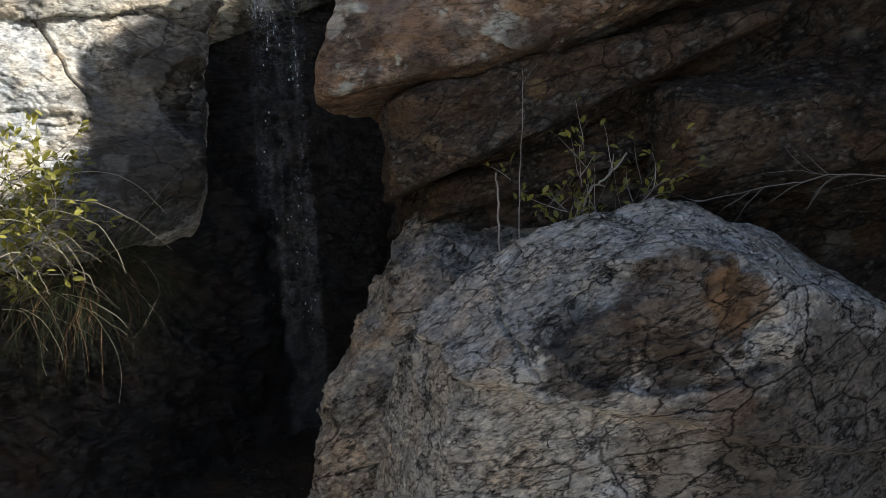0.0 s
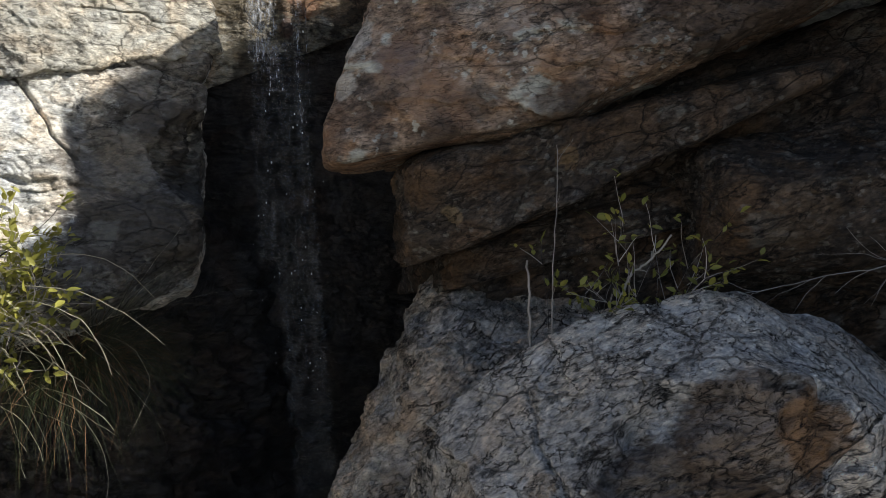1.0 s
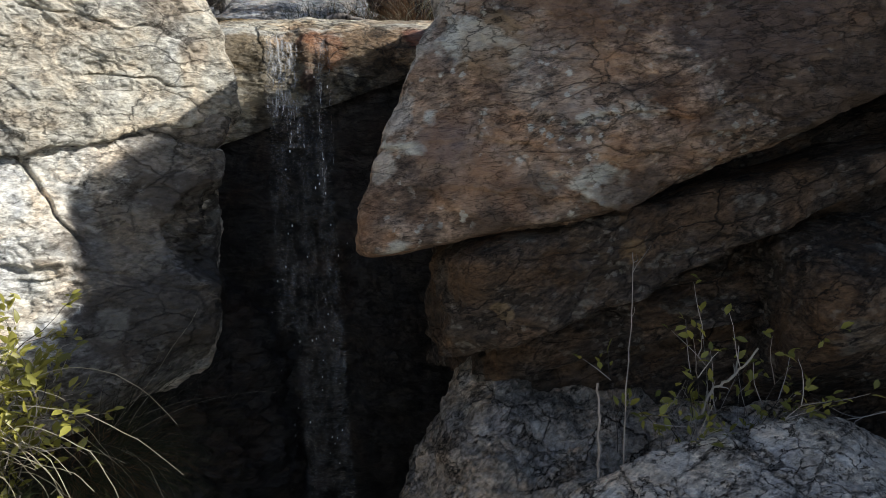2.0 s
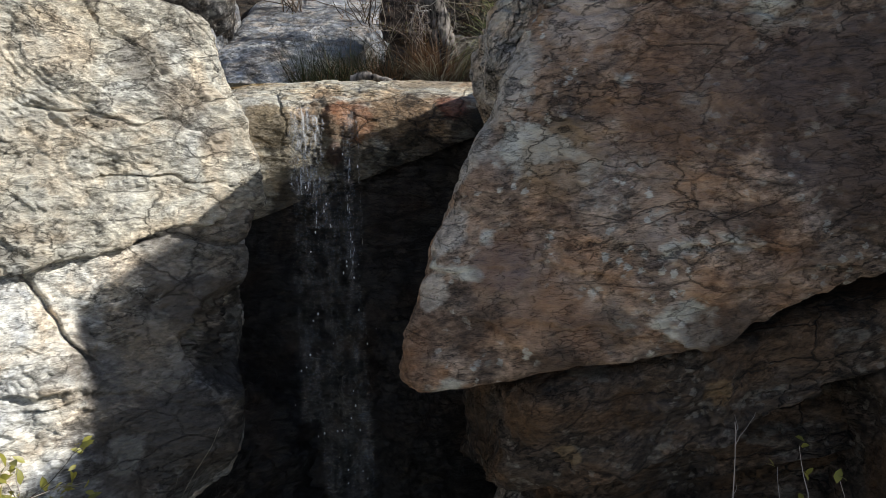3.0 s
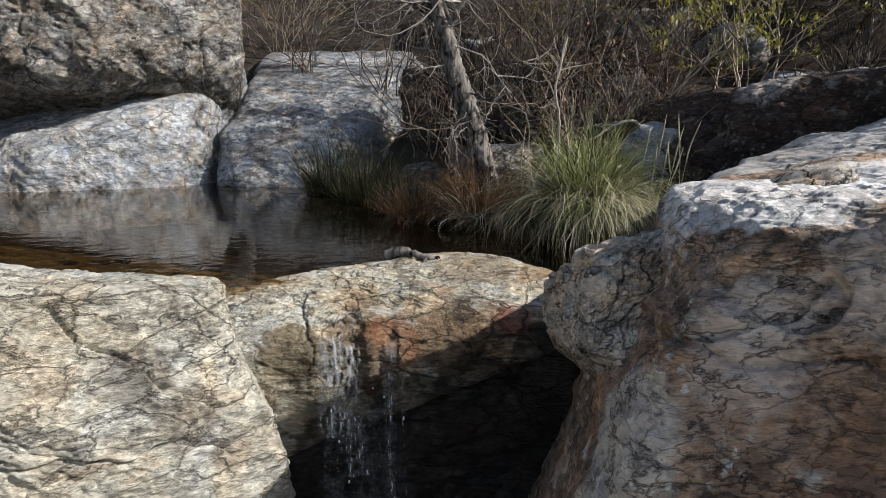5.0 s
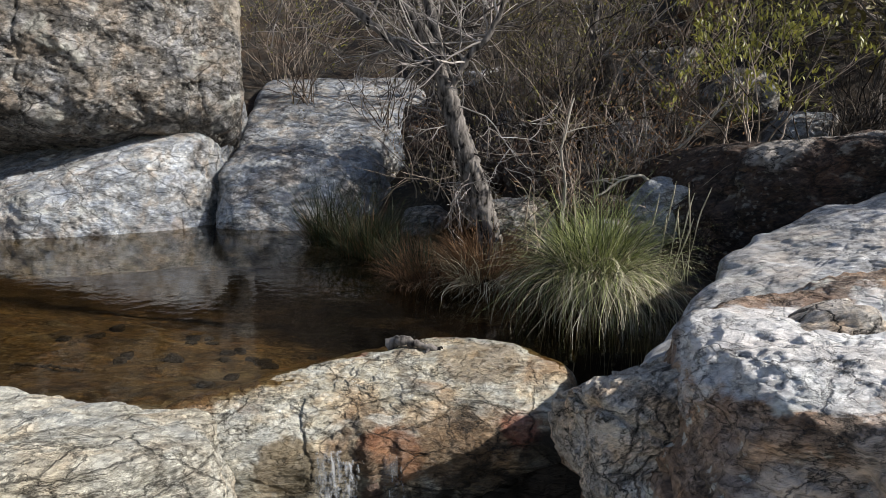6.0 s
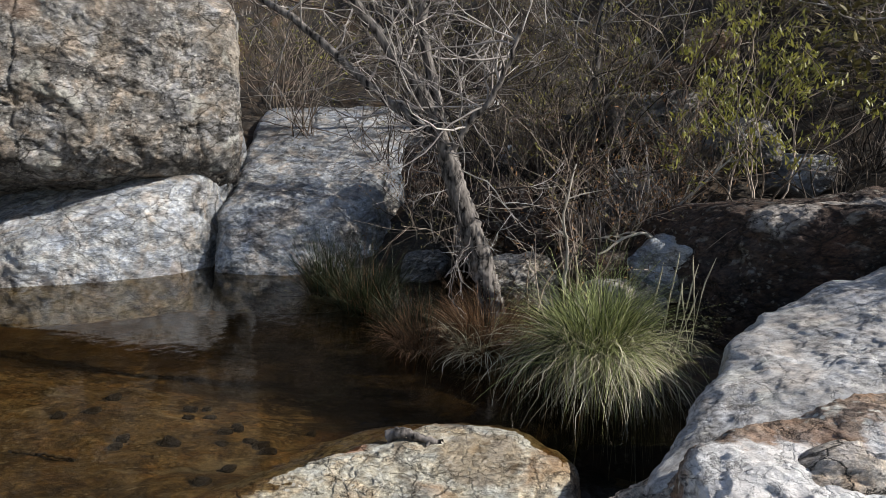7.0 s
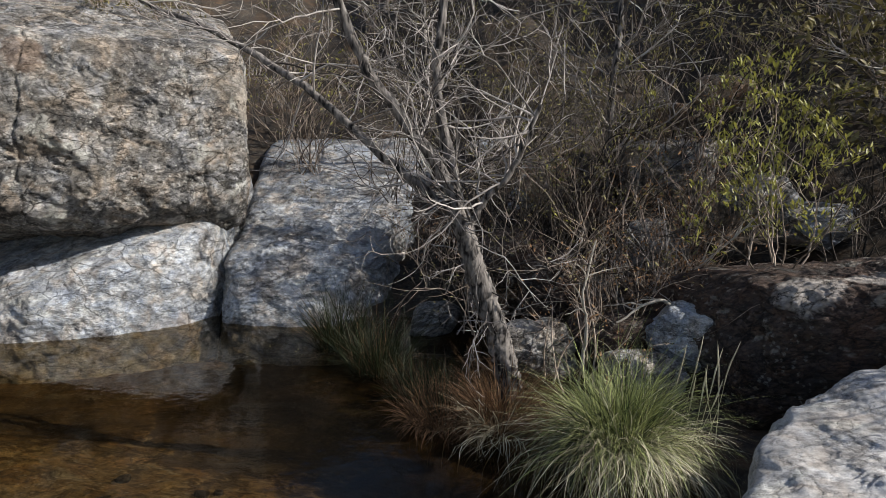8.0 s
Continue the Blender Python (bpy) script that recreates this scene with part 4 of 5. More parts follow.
def branching(rnd, sheet, start, way, length, radius, depth, tips, wild=0.22, lift=0.03, kids=(3, 6), spread=0.9, shrink=0.55, sides=4):
    steps = max(4, int(length / 0.09)) if depth else 4
    path, d = wander(rnd, start, way, length, steps, wild, lift)
    tube(sheet, path, np.linspace(radius, radius * 0.35, len(path)), sides if depth else 3)
    if depth == 0:
        tips.append((path[-1], d))
        tips.append((path[len(path) // 2], d))
        return
    for _ in range(rnd.randint(*kids)):
        k = rnd.randint(len(path) // 4, len(path) - 1)
        along = (path[k] - path[max(k - 1, 0)]).normalized()
        side = Vector((rnd.gauss(0, 1), rnd.gauss(0, 1), rnd.gauss(0, 0.8)))
        w = (along + side.normalized() * spread).normalized()
        branching(rnd, sheet, path[k], w, length * shrink * rnd.uniform(0.6, 1.2), max(radius * 0.5, 0.0024), depth - 1, tips, wild, lift, kids, spread, shrink, sides)


def leaf(sheet, at, way, size, rnd, narrow=0.42):
    """A pointed leaf folded along its midrib: two quads a side."""
    d = Vector(way).normalized()
    up = Vector((rnd.gauss(0, 0.6), rnd.gauss(0, 0.6), 1)).normalized()
    s = d.cross(up).normalized()
    u = s.cross(d)
    w = size * narrow * 0.5
    pts = []
    for t, k in ((0, 0.08), (0.35, 0.9), (0.7, 0.75), (1.0, 0.04)):
        mid = Vector(at) + d * (size * t) - u * (0.18 * size * t * t)
        pts += [mid - s * (w * k) + u * (0.3 * w * k), mid, mid + s * (w * k) + u * (0.3 * w * k)]
    f = []
    for r in range(3):
        f += [(3 * r, 3 * r + 1, 3 * r + 4, 3 * r + 3), (3 * r + 1, 3 * r + 2, 3 * r + 5, 3 * r + 4)]
    sheet.add(pts, f)


def leaves(sheet, tips, size, rnd, per=3, jitter=0.03, narrow=0.42, upward=0.3):
    for at, d in tips:
        for _ in range(per):
            w = Vector((rnd.gauss(0, 0.7), rnd.gauss(0, 0.7), rnd.gauss(upward, 0.5))) + d * 0.6
            leaf(sheet, at + Vector((rnd.gauss(0, jitter), rnd.gauss(0, jitter), rnd.gauss(0, jitter))), w, size * rnd.uniform(0.6, 1.25), rnd, narrow)


def blades(count, base, spread, length, seed, width=0.004, lean=(10, 75), droop=1.6, segs=8, towards=None, bias=0.0):
    """Arching grass blades from a crown; returns a Sheet. lean: degrees from upright."""
    g = np.random.default_rng(seed)
    tufts = max(6, count // 18)
    own = g.integers(0, tufts, count)
    az = g.uniform(0, 2 * np.pi, tufts)
    if towards is not None:
        az = np.where(g.random(tufts) < bias, g.normal(towards, 0.7, tufts), az)
    tilt = np.radians(lean[0] + (lean[1] - lean[0]) * g.random(tufts) ** 0.8)[own] + g.normal(0, 0.28, count)
    bend = (droop * g.uniform(0.35, 1.35, tufts))[own] * g.uniform(0.4, 1.45, count)
    ln = length * g.uniform(0.55, 1.12, tufts)[own] * g.uniform(0.5, 1.08, count)
    az = az[own] + g.normal(0, 0.4, count)
    rad = spread * np.sqrt(g.random(count))
    root = np.stack([base[0] + rad * np.cos(az), base[1] + rad * np.sin(az), np.full(count, base[2])], 1)
    s = np.linspace(0, 1, segs + 1)
    el = tilt[:, None] + bend[:, None] * s[None] ** 1.4
    el = np.minimum(el, 3.0)
    turn = az[:, None] + g.normal(0, 0.55, count)[:, None] * s[None] + np.cumsum(g.normal(0, 0.24, (count, segs + 1)), 1)
    step = ln[:, None] / segs
    hx = np.sin(el) * np.cos(turn) * step
    hy = np.sin(el) * np.sin(turn) * step
    hz = np.cos(el) * step
    zero = np.zeros((count, 1))
    pts = root[:, None] + np.stack([np.concatenate([zero, np.cumsum(h[:, 1:], 1)], 1) for h in (hx, hy, hz)], -1)
    side_az = az + np.pi / 2 + g.normal(0, 0.6, count)
    side = np.stack([np.cos(side_az), np.sin(side_az), np.zeros(count)], 1)[:, None]
    w = (width * g.uniform(0.6, 1.3, count))[:, None, None] * np.maximum(0.12, (1 - s ** 2))[None, :, None]
    v = np.stack([pts - side * w * 0.5, pts + side * w * 0.5], 2).reshape(-1, 3)
    m = segs + 1
    b, k = np.meshgrid(np.arange(count), np.arange(segs), indexing="ij")
    o = b * m * 2 + k * 2
    sh = Sheet()
    sh.add(v, np.stack([o, o + 1, o + 3, o + 2], -1).reshape(-1, 4))
    return sh


# ---- loose stones round the pool ----
for i, (c, sz, m) in enumerate([((-0.25, 10.1, 4.3), (0.28, 0.25, 0.2), MOTTLED), ((-0.45, 9.6, 4.05), (0.3, 0.3, 0.22), TAN), ((0.35, 9.3, 4.15), (0.45, 0.35, 0.25), MOTTLED),
                                ((1.15, 8.55, 4.25), (0.32, 0.3, 0.24), FARPALE), ((0.75, 8.9, 4.1), (0.3, 0.3, 0.2), FARPALE), ((1.55, 8.7, 4.35), (0.25, 0.3, 0.2), DARK), ((-1.0, 9.4, 3.9), (0.3, 0.25, 0.18), MOTTLED),
                                ((2.9, 9.8, 4.75), (0.35, 0.3, 0.25), FARPALE), ((2.0, 10.2, 6.1), (0.3, 0.25, 0.2), TAN), ((-0.2, 12.3, 5.35), (0.45, 0.4, 0.3), FARPALE), ((0.1, 11.0, 4.85), (0.3, 0.3, 0.2), FARPALE),
                                ((0.8, 10.6, 5.0), (0.4, 0.35, 0.3), DARK), ((1.6, 11.2, 5.6), (0.6, 0.5, 0.4), DARK), ((0.55, 7.55, 3.95), (0.3, 0.3, 0.28), MOTTLED), ((0.95, 7.85, 4.2), (0.34, 0.28, 0.26), FARPALE), ((-0.15, 8.0, 4.05), (0.3, 0.28, 0.25), MOTTLED), ((0.42, 8.05, 4.08), (0.36, 0.3, 0.26), UMBER), ((1.3, 7.9, 4.3), (0.25, 0.25, 0.22), DARK), ((0.65, 8.5, 4.3), (0.4, 0.3, 0.28), DARK), ((1.05, 9.2, 4.65), (0.42, 0.34, 0.3), MOTTLED), ((0.1, 8.9, 4.35), (0.36, 0.3, 0.3), UMBER), ((-0.3, 9.3, 4.5), (0.34, 0.3, 0.3), UMBER), ((0.5, 9.9, 4.95), (0.45, 0.35, 0.3), UMBER), ((1.35, 10.0, 5.3), (0.5, 0.4, 0.35), MOTTLED), ((-0.9, 10.4, 4.75), (0.4, 0.35, 0.3), UMBER), ((1.9, 8.9, 5.15), (0.3, 0.3, 0.25), MOTTLED), ((0.2, 10.4, 5.2), (0.4, 0.35, 0.3), TAN)]):
    stone("stone", "weathered rounded stone among the dry brush", c, sz, m, 200 + i, 18, "stones round the pool")

# ---- dark stones and a stick lying on the pool bed ----
rb = random.Random(90)
for i in range(26):
    x, y = rb.uniform(-3.3, -1.5), rb.uniform(5.5, 6.9)
    if y < 5.35 - 0.5 * (x + 1.7):
        continue
    r0 = rb.uniform(0.02, 0.055)
    z = 3.715 - 0.10 * float(smooth(np.array(y + 0.2 * x), 4.6, 5.6)) - 0.32 * float(smooth(np.array(y + 0.45 * x), 4.8, 6.8))
    stone("pool_stone", "dark flat stone lying under the clear water", (x, y, z), (r0, r0 * rb.uniform(0.6, 1.0), r0 * 0.2), WETSHADE, 700 + i, 7, "stones on the pool bed")

# ---- grass tuft by the pool ----
tuft = thing("grass_tuft", (0.14, 6.52, 4.02), "big arching green grass tuft at the pool edge", "grass")
part("tussock", blades(1900, (0.0, 0, 0.0), 0.2, 0.74, 5, 0.0048, (0, 75), 1.9, segs=9), BLADE, tuft)
part("dry_tussock", blades(900, (0.0, -0.02, 0.0), 0.22, 0.82, 6, 0.0046, (15, 95), 2.3, segs=9, towards=-1.3, bias=0.45), STRAW, tuft, "straw-coloured drooping blades")
# blades coloured dark in place of the shade between the green ones
part("dark_tussock", blades(500, (0.0, 0, 0.0), 0.2, 0.66, 16, 0.007, (20, 95), 2.0, segs=9), RUSH, tuft, "dark blades painted as the shade inside the tuft")
part("upright_tussock", blades(360, (0.0, 0.02, 0.0), 0.14, 0.66, 7, 0.005, (0, 45), 1.0), BLADE, tuft)
g2 = thing("dry_grass", (-0.5, 7.12, 3.85), "rusty brown dry grass under the tree trunk", "grass")
part("tussock", blades(800, (-0.02, 0.08, 0), 0.17, 0.62, 8, 0.006, (0, 60), 1.3), RUST, g2)
part("dry_tussock", blades(150, (0, -0.05, 0), 0.24, 0.62, 9, 0.005, (10, 80), 1.6), STRAW, g2)
g3 = thing("dry_grass", (-0.95, 7.2, 3.78), "brown dry grass clump at the pool margin", "grass")
part("tussock", blades(700, (0, 0.1, 0), 0.22, 0.44, 10, 0.005, (5, 60), 1.2), RUST, g3)
g4 = thing("dry_grass", (-0.15, 6.85, 3.85), "brown dry grass clump beside the green tuft", "grass")
part("tussock", blades(700, (0, 0, 0), 0.2, 0.5, 11, 0.004, (15, 75), 1.5), RUST, g4)
for i, (at, cnt, ln) in enumerate([((-1.1, 7.7, 3.75), 500, 0.5), ((-1.5, 8.3, 3.75), 700, 0.75), ((-0.85, 7.45, 3.75), 450, 0.4), ((-1.9, 8.9, 3.75), 600, 0.8)]):
    ru = thing("rushes", at, "dark green rushes standing in the shaded pool margin", "rushes", "rushes round the pool")
    part("tussock", blades(cnt, (0, 0, 0), 0.22, ln, 20 + i, 0.005, (0, 35), 0.7), RUSH, ru)
    part("dry_tussock", blades(cnt // 4, (0, 0, 0), 0.22, ln * 0.9, 30 + i, 0.004, (5, 55), 0.9), RUST, ru)
rnd = random.Random(4)
seed_grass = thing("seed_grass", (0.62, 6.78, 3.9), "pale upright grass seed stalks beside the tuft", "grass")
for i in range(9):
    st = Sheet()
    path, _ = wander(rnd, (rnd.uniform(-0.12, 0.2), rnd.uniform(-0.15, 0.15), 0), (rnd.uniform(-0.1, 0.3), -0.05, 1), rnd.uniform(0.45, 0.72), 8, 0.05)
    tube(st, path, np.concatenate([np.full(5, 0.002), [0.0045, 0.0055, 0.0045, 0.001]]), 4)
    part("stalk", st, STRAW, seed_grass)

# ---- the bare tree leaning over the pool ----
rnd = random.Random(12)
tree = thing("tree", (-0.42, 7.4, 3.8), "leafless grey tree with a dense tangle of twigs", "tree")
base = Vector((-0.42, 7.4, 3.8))


def local(points):
    return [Vector(q) - base for q in points]


trunk = Sheet()
tp = smooth_path(local([(-0.40, 7.4, 3.75), (-0.47, 7.41, 4.1), (-0.56, 7.42, 4.45), (-0.70, 7.39, 4.85), (-0.80, 7.38, 5.2)]), 60, rnd, 0.003)
tube(trunk, tp, np.concatenate([[0.115, 0.10, 0.09], np.linspace(0.092, 0.068, len(tp) - 3)]), 22, 0.30, rnd)
part("trunk", trunk, BARK, tree)
tips = []
limbs = [([(-0.79, 7.38, 5.15), (-0.95, 7.42, 5.55), (-1.25, 7.45, 5.95), (-1.50, 7.42, 6.35), (-1.75, 7.5, 7.1), (-1.9, 7.9, 8.0)], 0.05),
         ([(-0.80, 7.38, 5.18), (-0.88, 7.55, 5.6), (-0.97, 7.66, 6.1), (-0.96, 7.72, 6.5), (-0.80, 7.9, 7.3), (-0.75, 8.4, 8.2)], 0.045),
         ([(-0.85, 7.4, 5.25), (-1.3, 7.5, 5.6), (-1.9, 7.7, 6.1), (-2.5, 7.9, 6.45), (-3.2, 8.0, 6.75)], 0.036),
         ([(-0.78, 7.38, 5.1), (-0.65, 7.3, 5.35), (-0.45, 7.25, 5.6), (-0.3, 7.2, 6.0)], 0.026)]
for pts, r in limbs:
    lp = smooth_path(local(pts), 26, rnd, 0.006)
    sh = Sheet()
    tube(sh, lp, np.linspace(r, r * 0.55, len(lp)), 8, 0.2, rnd)
    part("limb", sh, BARK, tree)
twigs = Sheet()
for pts, r in limbs:
    lp = smooth_path(local(pts), 40)
    for _ in range(20):
        k = rnd.randint(3, len(lp) - 1)
        branching(rnd, twigs, lp[k], (rnd.gauss(0, 1), rnd.gauss(-0.15, 0.8), rnd.gauss(0.1, 0.6)), rnd.uniform(0.45, 0.9), 0.0085, 2, tips, 0.2, 0.02, (3, 5), 0.8)
for k in range(26, 61, 3):
    branching(rnd, twigs, tp[k], (rnd.gauss(0, 1), rnd.gauss(-0.2, 0.8), rnd.gauss(0.0, 0.4)), rnd.uniform(0.25, 0.8), 0.007, 2, tips, 0.25, -0.02, (2, 5), 0.9)
part("crown", twigs, TWIG, tree, "tangled bare grey twigs")


# ---- bare trees beyond the view, and one in the brush ----
def bare_tree(at, height, seed, label):
    r = random.Random(seed)
    ob = thing("tree", at, label, "tree", "bare trees")
    tr, tw_, tp2 = Sheet(), Sheet(), []
    path, _ = wander(r, (0, 0, -0.1), (r.gauss(0, 0.1), r.gauss(0, 0.1), 1), height, 16, 0.08, 0.05)
    tube(tr, path, np.linspace(0.05, 0.018, len(path)), 8, 0.2, r)
    for k in range(4, len(path)):
        for _ in range(3):
            branching(r, tw_, path[k], (r.gauss(0, 1), r.gauss(0, 1), r.gauss(0.4, 0.4)), r.uniform(0.6, 1.2), 0.013, 2, tp2, 0.18, 0.03, (3, 5), 0.8)
    part("trunk", tr, BARK, ob)
    part("crown", tw_, TWIG, ob, "bare grey twigs")


bare_tree((0.75, 9.9, 4.3), 4.2, 501, "slender leafless tree standing in the brush")
# the next two stand out of view, added for branch shadow on the slab
bare_tree((3.5, 6.1, 4.3), 1.3, 502, "unseen leafless tree added to dapple the pale slab")
bare_tree((3.3, 6.6, 4.4), 1.1, 506, "unseen leafless tree added to dapple the pale slab")
bare_tree((3.6, 9.6, 5.0), 4.0, 503, "slender leafless tree on the dark hillside")
bare_tree((-1.0, 12.6, 5.0), 3.6, 504, "slender leafless tree standing in the brush")

# ---- brush on the bank and hillside ----
def bush(at, label, seed, stems=14, height=1.2, twig=BRUSH, leafmat=None, leafsize=0.05, per=2, lean=(0, 0, 1), wide=0.5, depth=2, narrow=0.42, group="brush on the hillside", keep=1.0, up=0.3):
    r = random.Random(seed)
    ob = thing("bush", at, label, "bush", group)
    sh, tp_ = Sheet(), []
    for _ in range(stems):
        w = Vector(lean) + Vector((r.gauss(0, wide), r.gauss(0, wide), abs(r.gauss(0, 0.2))))
        branching(r, sh, (r.gauss(0, 0.1), r.gauss(0, 0.1), -0.05), w, height * r.uniform(0.6, 1.1), 0.0085, depth, tp_, 0.16, 0.02, (2, 4), 0.7)
    part("twig_tangle", sh, twig, ob)
    if leafmat:
        lv = Sheet()
        leaves(lv, [t for t in tp_ if r.random() < keep], leafsize, r, per, 0.03, narrow, up)
        part("foliage", lv, leafmat, ob)
    return ob


BARE = "bare tangled grey brush on the bank"
WITHER = "twiggy brush with withered brown leaves"
DULL = "olive green and twiggy hillside shrub"
YELLOW = "leafy yellow-green shrub above the brown rock"
bush((0.05, 7.7, 3.95), WITHER, 301, 12, 0.9, leafmat=BROWNLEAF, leafsize=0.032, lean=(0.1, -0.1, 1), keep=0.8)
bush((0.5, 8.2, 4.0), BARE, 302, 14, 1.0, lean=(0.1, 0, 1))
bush((1.0, 8.6, 4.2), WITHER, 303, 14, 0.9, leafmat=BROWNLEAF, leafsize=0.035, lean=(0.2, -0.2, 0.9), keep=1.0)
bush((0.2, 9.0, 4.1), BARE, 304, 14, 1.2)
bush((1.5, 9.2, 4.5), WITHER, 305, 14, 1.0, leafmat=BROWNLEAF, leafsize=0.035, keep=0.5)
bush((-0.6, 8.9, 3.95), BARE, 306, 10, 1.1)
bush((0.5, 10.2, 4.7), DULL, 307, 20, 2.0, leafmat=OLIVE, leafsize=0.039, per=5, keep=0.9, twig=FARBRUSH)
bush((1.5, 10.1, 5.2), DULL, 328, 26, 2.4, leafmat=OLIVE, leafsize=0.042, per=5, keep=0.8, twig=FARBRUSH)
bush((0.2, 9.7, 4.5), DULL, 327, 18, 1.5, leafmat=OLIVE, leafsize=0.036, per=4, keep=0.8, twig=FARBRUSH)
bush((-0.4, 10.6, 4.6), DULL, 308, 16, 1.8, leafmat=OLIVE, leafsize=0.033, keep=0.8, twig=FARBRUSH)
bush((-1.6, 11.6, 4.8), DULL, 309, 16, 1.8, leafmat=OLIVE, leafsize=0.033, keep=1.0, twig=FARBRUSH)
bush((-2.8, 12.3, 5.1), "yellow green shrub behind the big boulder", 310, 20, 2.0, leafmat=LEAF, leafsize=0.05, keep=0.8)
bush((-3.4, 13.5, 5.2), "yellow green shrub behind the big boulder", 311, 18, 2.2, leafmat=OLIVE, leafsize=0.06)
bush((1.75, 8.1, 4.6), YELLOW, 312, 10, 1.3, leafmat=LEAF, leafsize=0.053, per=12, lean=(-0.05, -0.2, 1), wide=0.30, narrow=0.34, keep=0.65, up=1.1)
bush((1.4, 9.4, 5.0), YELLOW, 313, 12, 1.5, leafmat=LEAF, leafsize=0.048, per=10, wide=0.4, narrow=0.36, keep=0.3, up=1.0)
bush((0.7, 9.3, 4.3), YELLOW, 319, 9, 2.0, leafmat=LEAF, leafsize=0.034, per=6, wide=0.25, narrow=0.36, keep=0.4, up=0.8)
bush((2.3, 9.2, 5.0), YELLOW, 320, 8, 1.3, leafmat=LEAF, leafsize=0.051, per=12, wide=0.4, narrow=0.34, keep=0.5, up=1.0)
bush((0.0, 12.0, 5.4), DULL, 314, 14, 2.0, leafmat=OLIVE, leafsize=0.039, twig=FARBRUSH)
bush((1.5, 12.0, 6.2), DULL, 315, 14, 1.9, leafmat=OLIVE, leafsize=0.039, twig=FARBRUSH)
bush((-1.2, 13.5, 5.9), DULL, 316, 14, 2.2, leafmat=OLIVE, leafsize=0.046, twig=FARBRUSH)
bush((-0.5, 14.5, 6.5), DULL, 321, 14, 2.4, leafmat=OLIVE, leafsize=0.052, twig=FARBRUSH)
bush((2.8, 11.0, 6.0), DULL, 322, 14, 1.8, leafmat=OLIVE, leafsize=0.046, twig=FARBRUSH)
bush((-2.2, 15.5, 6.6), DULL, 323, 14, 2.6, leafmat=OLIVE, leafsize=0.058, twig=FARBRUSH)
bush((1.0, 14.0, 7.0), DULL, 324, 14, 2.6, leafmat=OLIVE, leafsize=0.058, twig=FARBRUSH)
bush((3.5, 13.5, 7.6), DULL, 325, 14, 2.6, leafmat=OLIVE, leafsize=0.058, twig=FARBRUSH)
# mostly right of the view, added to throw shade over the hillside
for i, at in enumerate(((4.4, 9.6, 5.2), (4.6, 10.9, 5.6), (4.0, 8.6, 4.9), (4.8, 12.4, 6.0))):
    bush(at, "tall dense olive shrub added to shade the hillside", 340 + i, 22, 2.6, leafmat=OLIVE, leafsize=0.12, per=3, wide=0.45)
bush((0.25, 9.25, 4.25), DULL, 329, 26, 2.2, leafmat=OLIVE, leafsize=0.036, per=4, keep=0.8, twig=FARBRUSH)
bush((-0.35, 9.55, 4.2), DULL, 330, 22, 1.9, leafmat=OLIVE, leafsize=0.033, per=4, keep=0.7, twig=FARBRUSH)
bush((2.7, 8.7, 4.55), BARE, 331, 16, 1.0, twig=FARBRUSH)
bush((3.3, 9.3, 4.95), BARE, 332, 16, 1.1, twig=FARBRUSH)
bush((1.2, 8.9, 4.4), WITHER, 333, 16, 1.1, leafmat=BROWNLEAF, leafsize=0.03, keep=0.9)
bush((0.75, 8.4, 4.15), WITHER, 334, 14, 0.9, leafmat=BROWNLEAF, leafsize=0.03, keep=0.8, twig=TWIG)
bush((-0.9, 9.9, 4.1), WITHER, 326, 12, 1.1, leafmat=BROWNLEAF, leafsize=0.035, keep=0.6)
bush((-4.9, 10.9, 6.85), "low dark shrub growing on top of the boulder", 317, 10, 0.5, leafmat=OLIVE, leafsize=0.05)
bush((-4.3, 11.2, 6.85), "low dark shrub growing on top of the boulder", 318, 10, 0.55, leafmat=OLIVE, leafsize=0.05)
tg = thing("grass_tuft", (-4.95, 10.2, 6.65), "small straw green grass tuft on the boulder", "grass")
part("tussock", blades(500, (0, 0, 0), 0.12, 0.45, 77, 0.006, (5, 60), 1.3), STRAW, tg)


# ---- driftwood on the lip, dead branches ----
def stick(name, label, pts, r0, r1, seed, material=DEADWOOD, forks=0, sides=6, steps=18, wob=0.004, kids=0.3):
    r = random.Random(seed)
    sh = Sheet()
    path = smooth_path(pts, steps, r, wob)
    tube(sh, path, np.linspace(r0, r1, len(path)), sides, 0.3, r)
    ob = tagged(new(name, sh.mesh(name, material)), label, "branch")
    for _ in range(forks):
        k = r.randint(3, len(path) - 2)
        along = (path[k + 1] - path[k]).normalized()
        w = along + Vector((r.gauss(0, 0.7), r.gauss(0, 0.7), r.gauss(0.1, 0.6)))
        p2, _ = wander(r, path[k], w, kids * r.uniform(0.4, 1.2), 8, 0.15)
        tw = Sheet()
        tube(tw, p2, np.linspace(r1 * 1.1, r1 * 0.4, len(p2)), 4)
        part("side_twig", tw, material, ob)
    return ob


stick("driftwood", "small grey driftwood branch lying on the lip", [(-1.08, 5.77, 3.815), (-1.0, 5.75, 3.845), (-0.92, 5.73, 3.825), (-0.80, 5.71, 3.808)], 0.034, 0.014, 3, BARK, forks=2, kids=0.06, wob=0.003)
stick("sunken_stick", "dark waterlogged stick on the pool bed", [(-3.15, 5.9, 3.64), (-2.95, 5.87, 3.645), (-2.75, 5.82, 3.64)], 0.012, 0.008, 4, BARK)
stick("fallen_branch", "bleached dead branch caught in the brush", [(1.1, 8.0, 4.25), (0.75, 7.9, 4.5), (0.4, 7.8, 4.35)], 0.018, 0.008, 5, forks=5)
